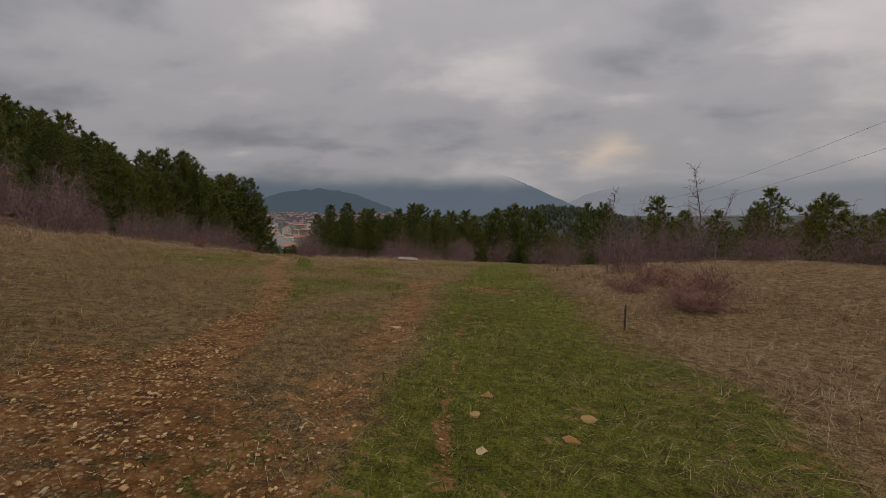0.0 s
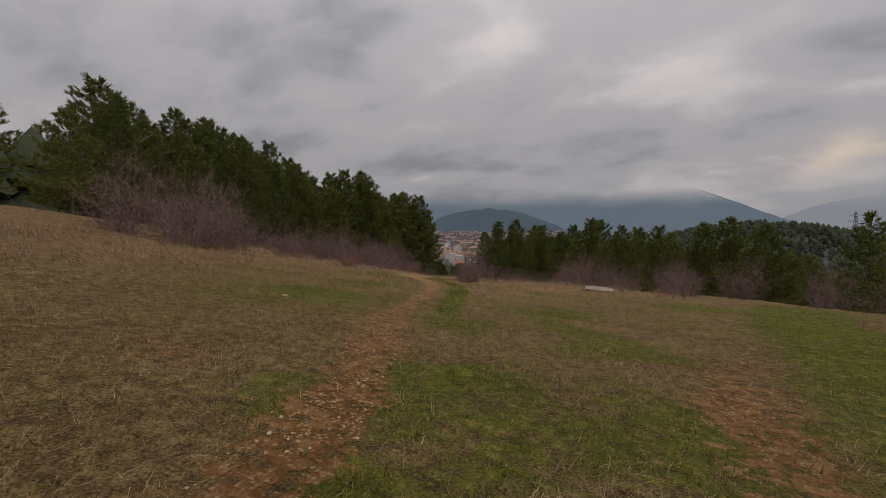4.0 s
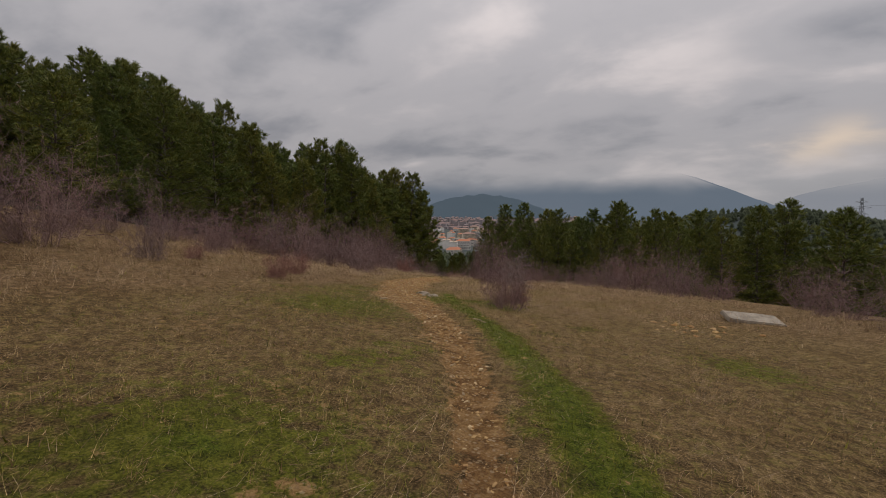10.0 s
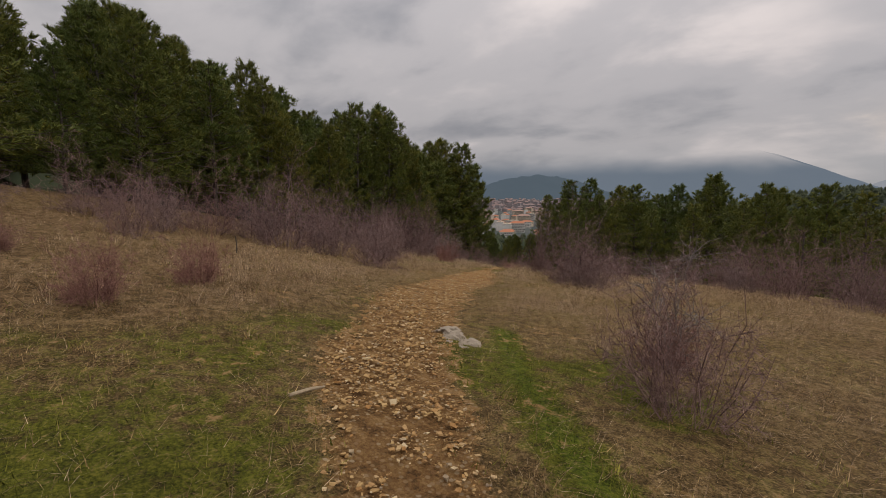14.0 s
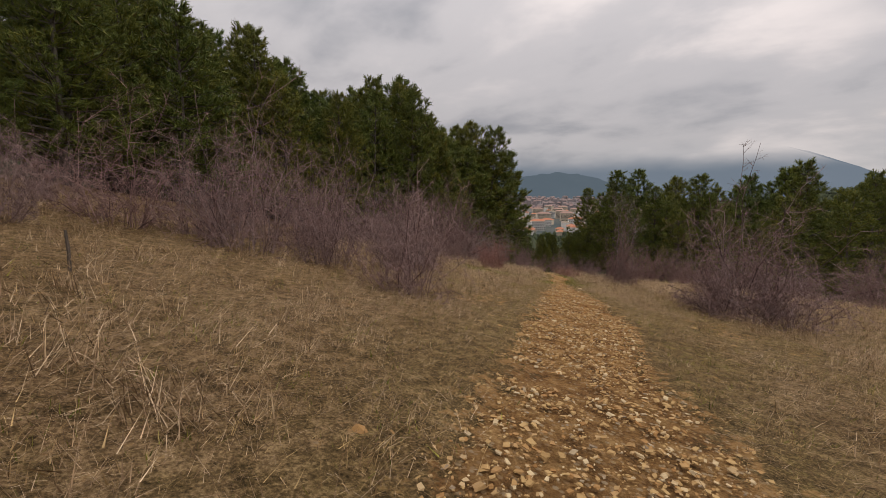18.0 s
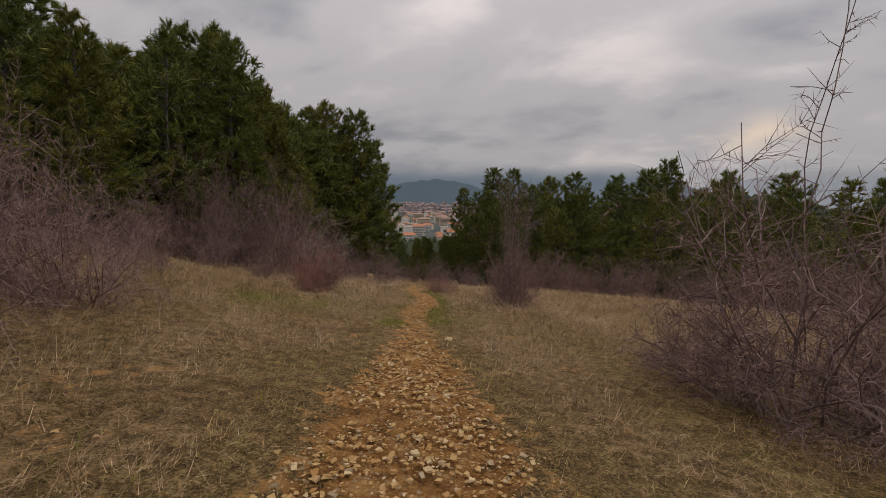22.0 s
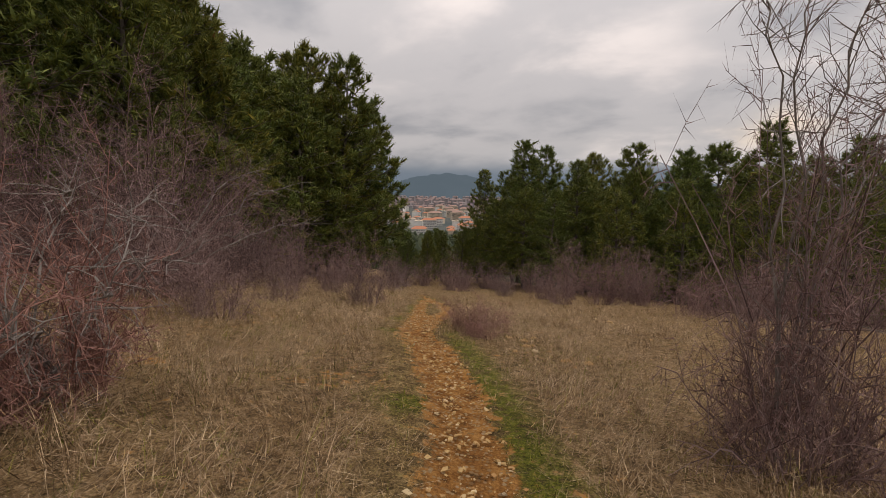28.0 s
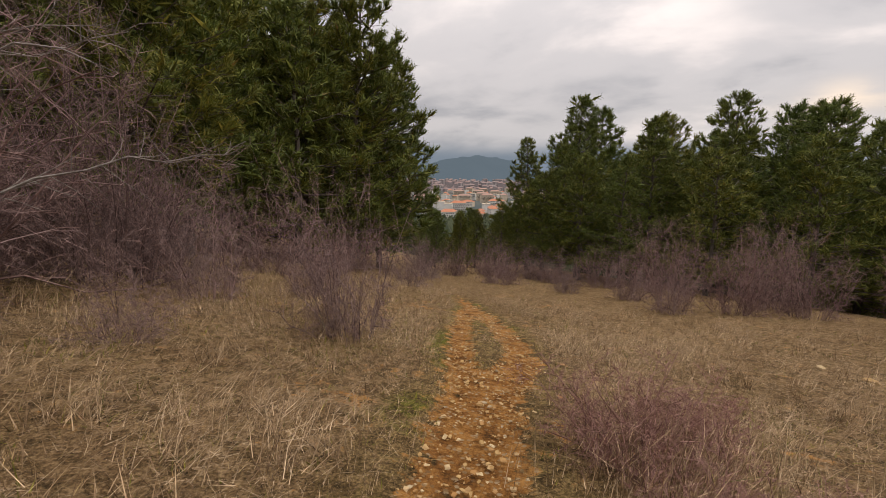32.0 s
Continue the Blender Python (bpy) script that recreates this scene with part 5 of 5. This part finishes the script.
def build_pylon(h):
    seg = []
    def half(z):
        f = z / h
        return 2.6 * (1 - f) ** 1.4 + 0.35
    lv = [0, 5, 9.5, 13.5, 17, 20, 22.5, 25, 27.5, h]
    cr = ((-1, -1), (1, -1), (1, 1), (-1, 1))
    for a, b in zip(lv, lv[1:]):
        for i in range(4):
            p = (cr[i][0] * half(a), cr[i][1] * half(a), a)
            q = (cr[i][0] * half(b), cr[i][1] * half(b), b)
            j = (i + 1) % 4
            q2 = (cr[j][0] * half(b), cr[j][1] * half(b), b)
            p2 = (cr[j][0] * half(a), cr[j][1] * half(a), a)
            seg += [(*p, *q, 0.14, 0.14), (*p, *q2, 0.08, 0.08), (*p2, *q, 0.08, 0.08)]
    py = tagged(new("pylon"), "grey steel lattice power pylon on the hillside", "pylon", "power pylons")
    part("tower", mesh_np("tower", *tubes(seg, 4), STEEL), py)
    for z, w in ((20, 5.5), (24, 7.0), (27.5, 4.5)):
        for sgn in (-1, 1):
            arm = [(0, 0, z + 1, sgn * w, 0, z, 0.12, 0.08), (0, 0, z - 0.6, sgn * w, 0, z, 0.12, 0.08)]
            part("crossarm", mesh_np("crossarm", *tubes(arm, 4), STEEL), py)
    return py


pylon = build_pylon(30.0)
pylon.matrix_basis = Matrix.Translation(at(137, 355)) @ Matrix.Rotation(0.5, 4, "Z")
WIRE = plain_material("power_wire", (0.03, 0.03, 0.032), (0.05, 0.05, 0.052), 5.0, 0.5)
for k, (dz_, dx_) in enumerate(((26, -6), (22, 5))):
    seg = []
    a, b = Vector((143 + dx_, 355, float(ground_z(143, 355)) + dz_)), Vector((96 + dx_, 48, 30 + 0.5 * dz_ - 13))
    prev = None
    for i in range(31):
        t = i / 30
        p = a.lerp(b, t) - Vector((0, 0, 4 * 9 * t * (1 - t)))
        if prev:
            seg.append((*prev, *p, 0.035, 0.035))
        prev = p
    tagged(new("power_line", mesh_np("power_line", *tubes(seg, 4), WIRE)), "dark power line sagging from the pylon", "cable")


# ---- grass ----
def blades(x, y, length, width, lean, rng, bend=0.0, stray=2.4):
    """Grass blades at places: a triangle each, or with a bend a quad and a tip."""
    n = len(x)
    b = np.stack([x, y, ground_z(x, y) - 0.01], 1)
    az = 12.0 * fbm(x / 1.5, y / 1.5, 57, 2) + rng.normal(0, stray, n)
    out = np.stack([np.cos(az), np.sin(az), np.zeros(n)], 1)
    sd = np.stack([-np.sin(az + 0.6), np.cos(az + 0.6), np.zeros(n)], 1) * (width / 2)[:, None]
    up = np.array([[0, 0, 1.0]])
    L, a = length[:, None], lean[:, None]
    if not bend:
        tip = b + L * (np.sin(a) * out + np.cos(a) * up)
        return np.stack([b - sd, b + sd, tip], 1).reshape(-1, 3)
    m = b + 0.55 * L * (np.sin(a) * out + np.cos(a) * up)
    a2 = np.clip(a + bend, 0, 1.62)
    tip = m + 0.45 * L * (np.sin(a2) * out + np.cos(a2) * up)
    q = sd * 0.7
    return np.stack([b - sd, b + sd, m, m - q, m + q, tip], 1).reshape(-1, 3)


def scatter(n, seed, s0, s1, y0, y1):
    r = np.random.default_rng(seed)
    y = r.uniform(y0, y1, n)
    return r.uniform(s0, s1, n) - SLANT * y, y, r


def lawn(name, chunks, material, label):
    v = np.concatenate(chunks)
    tagged(new(name, mesh_np(name, v, np.arange(len(v)).reshape(-1, 3), material)), label, "grass", kind="stuff")


short, straw, hay, lush = [], [], [], []
for n, seed, s0, s1, y0, y1, k in ((380000, 1, -4.4, 4.4, 1.5, 58, 0.8), (140000, 2, -13, 11, 1.5, 62, 1.4), (40000, 3, -24, 20, 4, 75, 2.4)):
    x, y, r = scatter(n, seed, s0, s1, y0, y1)
    d, g, h = masks(x, y)
    tuft = fbm(x / 0.22, y / 0.22, 17, 2) - 0.5
    roll = r.uniform(0, 1, n)
    free = (r.uniform(0, 1, n) > d * 1.15) & (r.uniform(0, 1, n) < 0.55 + 1.6 * (tuft + 0.2))
    isg = free & (roll < 0.10 + 0.95 * g - 0.08 * h + 0.5 * tuft)
    isd = free & ~isg & (r.uniform(0, 1, n) < 0.12 + h)
    iss = free & ~isg & ~isd
    u = r.uniform(0.5, 1.3, n) * (1 + 0.7 * tuft)
    wd = 0.006 * k * r.uniform(0.7, 1.4, n)
    rich = isg & (g > 0.93)
    lush.append(blades(x[rich], y[rich], (0.055 * u * (1 + 0.25 * k))[rich], wd[rich], r.uniform(0.1, 1.0, rich.sum()), r))
    isg = isg & ~rich
    short.append(blades(x[isg], y[isg], (0.05 * u * (1 + 0.25 * k))[isg], wd[isg], r.uniform(0.1, 1.15, isg.sum()), r))
    straw.append(blades(x[iss], y[iss], (0.13 * u * (1 + 0.25 * k))[iss], wd[iss] * 0.6, r.uniform(0.75, 1.5, iss.sum()), r, 0.35))
    tallness = (0.16 + 0.34 * h * fbm(x / 0.7, y / 0.7, 55)) * u
    hay.append(blades(x[isd], y[isd], tallness[isd], wd[isd] * 0.65, r.uniform(0.35, 1.4, isd.sum()), r, 0.5, 1.2))
# tussocks of long dry grass
cx, cy, r = scatter(5200, 9, -14, 14, 2, 62)
d, g, h = masks(cx, cy)
ok = (h > 0.45) & (d < 0.2) & (fbm(cx / 2.0, cy / 2.0, 61) > 0.38)
for k in range(22):
    n = int(ok.sum())
    x, y = cx[ok] + r.normal(0, 0.07, n), cy[ok] + r.normal(0, 0.07, n)
    hay.append(blades(x, y, r.uniform(0.25, 0.55, n), r.uniform(0.005, 0.009, n), r.uniform(0.15, 1.2, n), r, 0.7, 1.6))
# taller tussocks beside the last stretch of the track
cx, cy, r = scatter(620, 49, -7.0, 3.5, 43, 60)
d, g, h = masks(cx, cy)
ok = (d < 0.15) & (line_distance(cx, cy, MAIN) > 2.0) & (fbm(cx / 1.6, cy / 1.6, 63) > 0.42)
for k in range(34):
    n = int(ok.sum())
    x, y = cx[ok] + r.normal(0, 0.10, n), cy[ok] + r.normal(0, 0.10, n)
    v = blades(x, y, r.uniform(0.25, 0.62, n), r.uniform(0.003, 0.006, n), r.uniform(0.1, 1.25, n), r, 0.7, 1.4)
    (short if k % 6 == 0 else hay).append(v)
# small tufts that roughen the trodden turf
cx, cy, r = scatter(11000, 39, -8, 8, 2, 52)
d, g, h = masks(cx, cy)
ok = (d < 0.3) & (fbm(cx / 1.3, cy / 1.3, 62) > 0.36)
cx, cy, g = cx[ok], cy[ok], g[ok]
fresh = r.uniform(0, 1, len(cx)) < 0.15 + 0.6 * g
for k in range(9):
    n = len(cx)
    x, y = cx + r.normal(0, 0.045, n), cy + r.normal(0, 0.045, n)
    v = blades(x, y, r.uniform(0.06, 0.20, n), r.uniform(0.004, 0.008, n), r.uniform(0.1, 1.25, n), r, 0.5).reshape(n, -1, 3)
    short.append(v[fresh].reshape(-1, 3))
    straw.append(v[~fresh].reshape(-1, 3))
# a stand of tall dry stalks round the low shrub
r = np.random.default_rng(66)
n = 900
hay.append(blades(-19.15 + r.normal(0, 0.32, n), 53.1 + r.normal(0, 0.42, n), r.uniform(0.25, 0.55, n), r.uniform(0.004, 0.007, n), r.uniform(0.05, 0.5, n), r, 0.3))
# long pale strands combed down over the turf
sx, sy, r = scatter(52000, 19, -7, 7, 1.5, 58)
d, g, h = masks(sx, sy)
ok = (r.uniform(0, 1, len(sx)) > 1.3 * d) & (r.uniform(0, 1, len(sx)) < 1.3 * step(fbm(sx / 1.0, sy / 1.0, 88), 0.34, 0.62) - 0.25 * g + 0.3 * h)
n = int(ok.sum())
hay.append(blades(sx[ok], sy[ok], r.uniform(0.18, 0.5, n), r.uniform(0.0025, 0.005, n), r.uniform(1.1, 1.5, n), r, 0.12, 1.0))
sx, sy, r = scatter(52000, 29, -4.2, 3.6, 1.5, 57)
d, g, h = masks(sx, sy)
ok = (r.uniform(0, 1, len(sx)) > 1.5 * d) & (r.uniform(0, 1, len(sx)) < 0.15 + 0.85 * step(fbm(sx / 0.6, sy / 0.6, 89), 0.36, 0.62) - 0.3 * g)
n = int(ok.sum())
hay.append(blades(sx[ok], sy[ok], r.uniform(0.10, 0.30, n), r.uniform(0.0025, 0.005, n), r.uniform(0.8, 1.45, n), r, 0.4))
# long hay combed down the bank beside the start of the track
r = np.random.default_rng(97)
n = 9500
y = r.uniform(2.0, 20, n)
x = 2.1 + 0.10 * y + r.uniform(0, 1, n) ** 1.4 * 8
ok = r.uniform(0, 1, n) < step(fbm(x / 0.8, y / 0.8, 98), 0.3, 0.6)
x, y, n = x[ok], y[ok], int(ok.sum())
hay.append(blades(x, y, r.uniform(0.3, 0.75, n), r.uniform(0.003, 0.0065, n), r.uniform(0.75, 1.45, n), r, 0.5, 0.6))
lawn("lush_grass", lush, LUSH_BLADE, "fresh bright green grass along the track verge")
lawn("green_grass", short, GREEN_BLADE, "short green grass growing in patches on the meadow")
lawn("withered_grass", straw, STRAW_BLADE, "matted grey-brown withered grass")
lawn("dry_grass", hay, HAY_BLADE, "long dry straw-coloured grass in tussocks")

# ---- stones of the track ----
def chip_mesh(seed):
    """An angular flat chip of limestone."""
    r = np.random.default_rng(seed)
    bm = bmesh.new()
    bmesh.ops.create_cube(bm, size=1.6)
    for v in bm.verts:
        v.co += Vector(r.uniform(-0.42, 0.42, 3))
        v.co.z *= 0.34
        v.co.x *= 1.2
    bmesh.ops.triangulate(bm, faces=bm.faces[:])
    return bm_mesh("stone", bm, STONE)


small = [chip_mesh(500 + i) for i in range(14)]
cx, cy, r = scatter(230000, 41, -3.0, 3.0, 1.5, 60)
d, g, h = masks(cx, cy)
gravelly = 0.34 + 0.66 * step(cy, 21, 26) * (1 - 0.75 * step(cy, 40, 44)) + 0.5 * (1 - step(cy, 10, 16))
apart = line_distance(cx, cy, MAIN)
keep = (r.uniform(0, 1, len(cx)) < (d * 0.72 + 0.02 + 0.03 * (1 - step(cy, 20, 26)) + 0.06 * step(cy, 27, 31) * (1 - step(cy, 43, 46)) + 0.28 * np.exp(-(apart / 2.6) ** 2) + 0.10 * np.exp(-(line_distance(cx, cy, SIDE) / 3.0) ** 2)) * gravelly) & (fbm(cx / 0.5, cy / 0.5, 81) > 0.32)
cx, cy = cx[keep], cy[keep]
sz = (0.0042 + 0.0145 * r.uniform(0, 1, len(cx)) ** 3.2) * (0.75 + 0.25 * step(cy, 18, 24))
order = np.argsort(-sz)
for i in order[:300]:
    ob = part("stone", small[int(r.integers(14))], ground)
    ob.matrix_basis = Matrix.Translation(at(cx[i], cy[i], -0.018)) @ Euler((r.uniform(-0.35, 0.35), r.uniform(-0.35, 0.35), r.uniform(0, 6.28))).to_matrix().to_4x4() @ Matrix.Scale(sz[i] * r.uniform(1.0, 1.4), 4)
proto = [(np.array([v.co for v in m.vertices]), np.array([list(p.vertices) for p in m.polygons])) for m in small]
rest = order[300:]
gzr = ground_z(cx[rest], cy[rest])
vs, fs, base = [], [], 0
for kind, (v, f) in enumerate(proto):
    mine = np.arange(kind, len(rest), len(proto))
    n = len(mine)
    a = r.uniform(0, 6.28, (n, 1))
    c, q = np.cos(a), np.sin(a)
    w = v[None] * (sz[rest[mine]][:, None, None] * r.uniform(0.75, 1.25, (n, 1, 3)))
    tilt = r.uniform(-0.4, 0.4, (n, 1))
    z = w[:, :, 2] + tilt * w[:, :, 0]
    vs.append(np.stack([w[:, :, 0] * c - w[:, :, 1] * q + cx[rest[mine]][:, None], w[:, :, 0] * q + w[:, :, 1] * c + cy[rest[mine]][:, None], z + gzr[mine][:, None] - 0.02], -1).reshape(-1, 3))
    fs.append((base + np.arange(n)[:, None, None] * len(v) + f[None]).reshape(-1, 3))
    base += n * len(v)
tagged(part("gravel", mesh_np("gravel", np.concatenate(vs), np.concatenate(fs), GRAVEL), ground), "loose limestone gravel strewn over the track", kind="stuff")
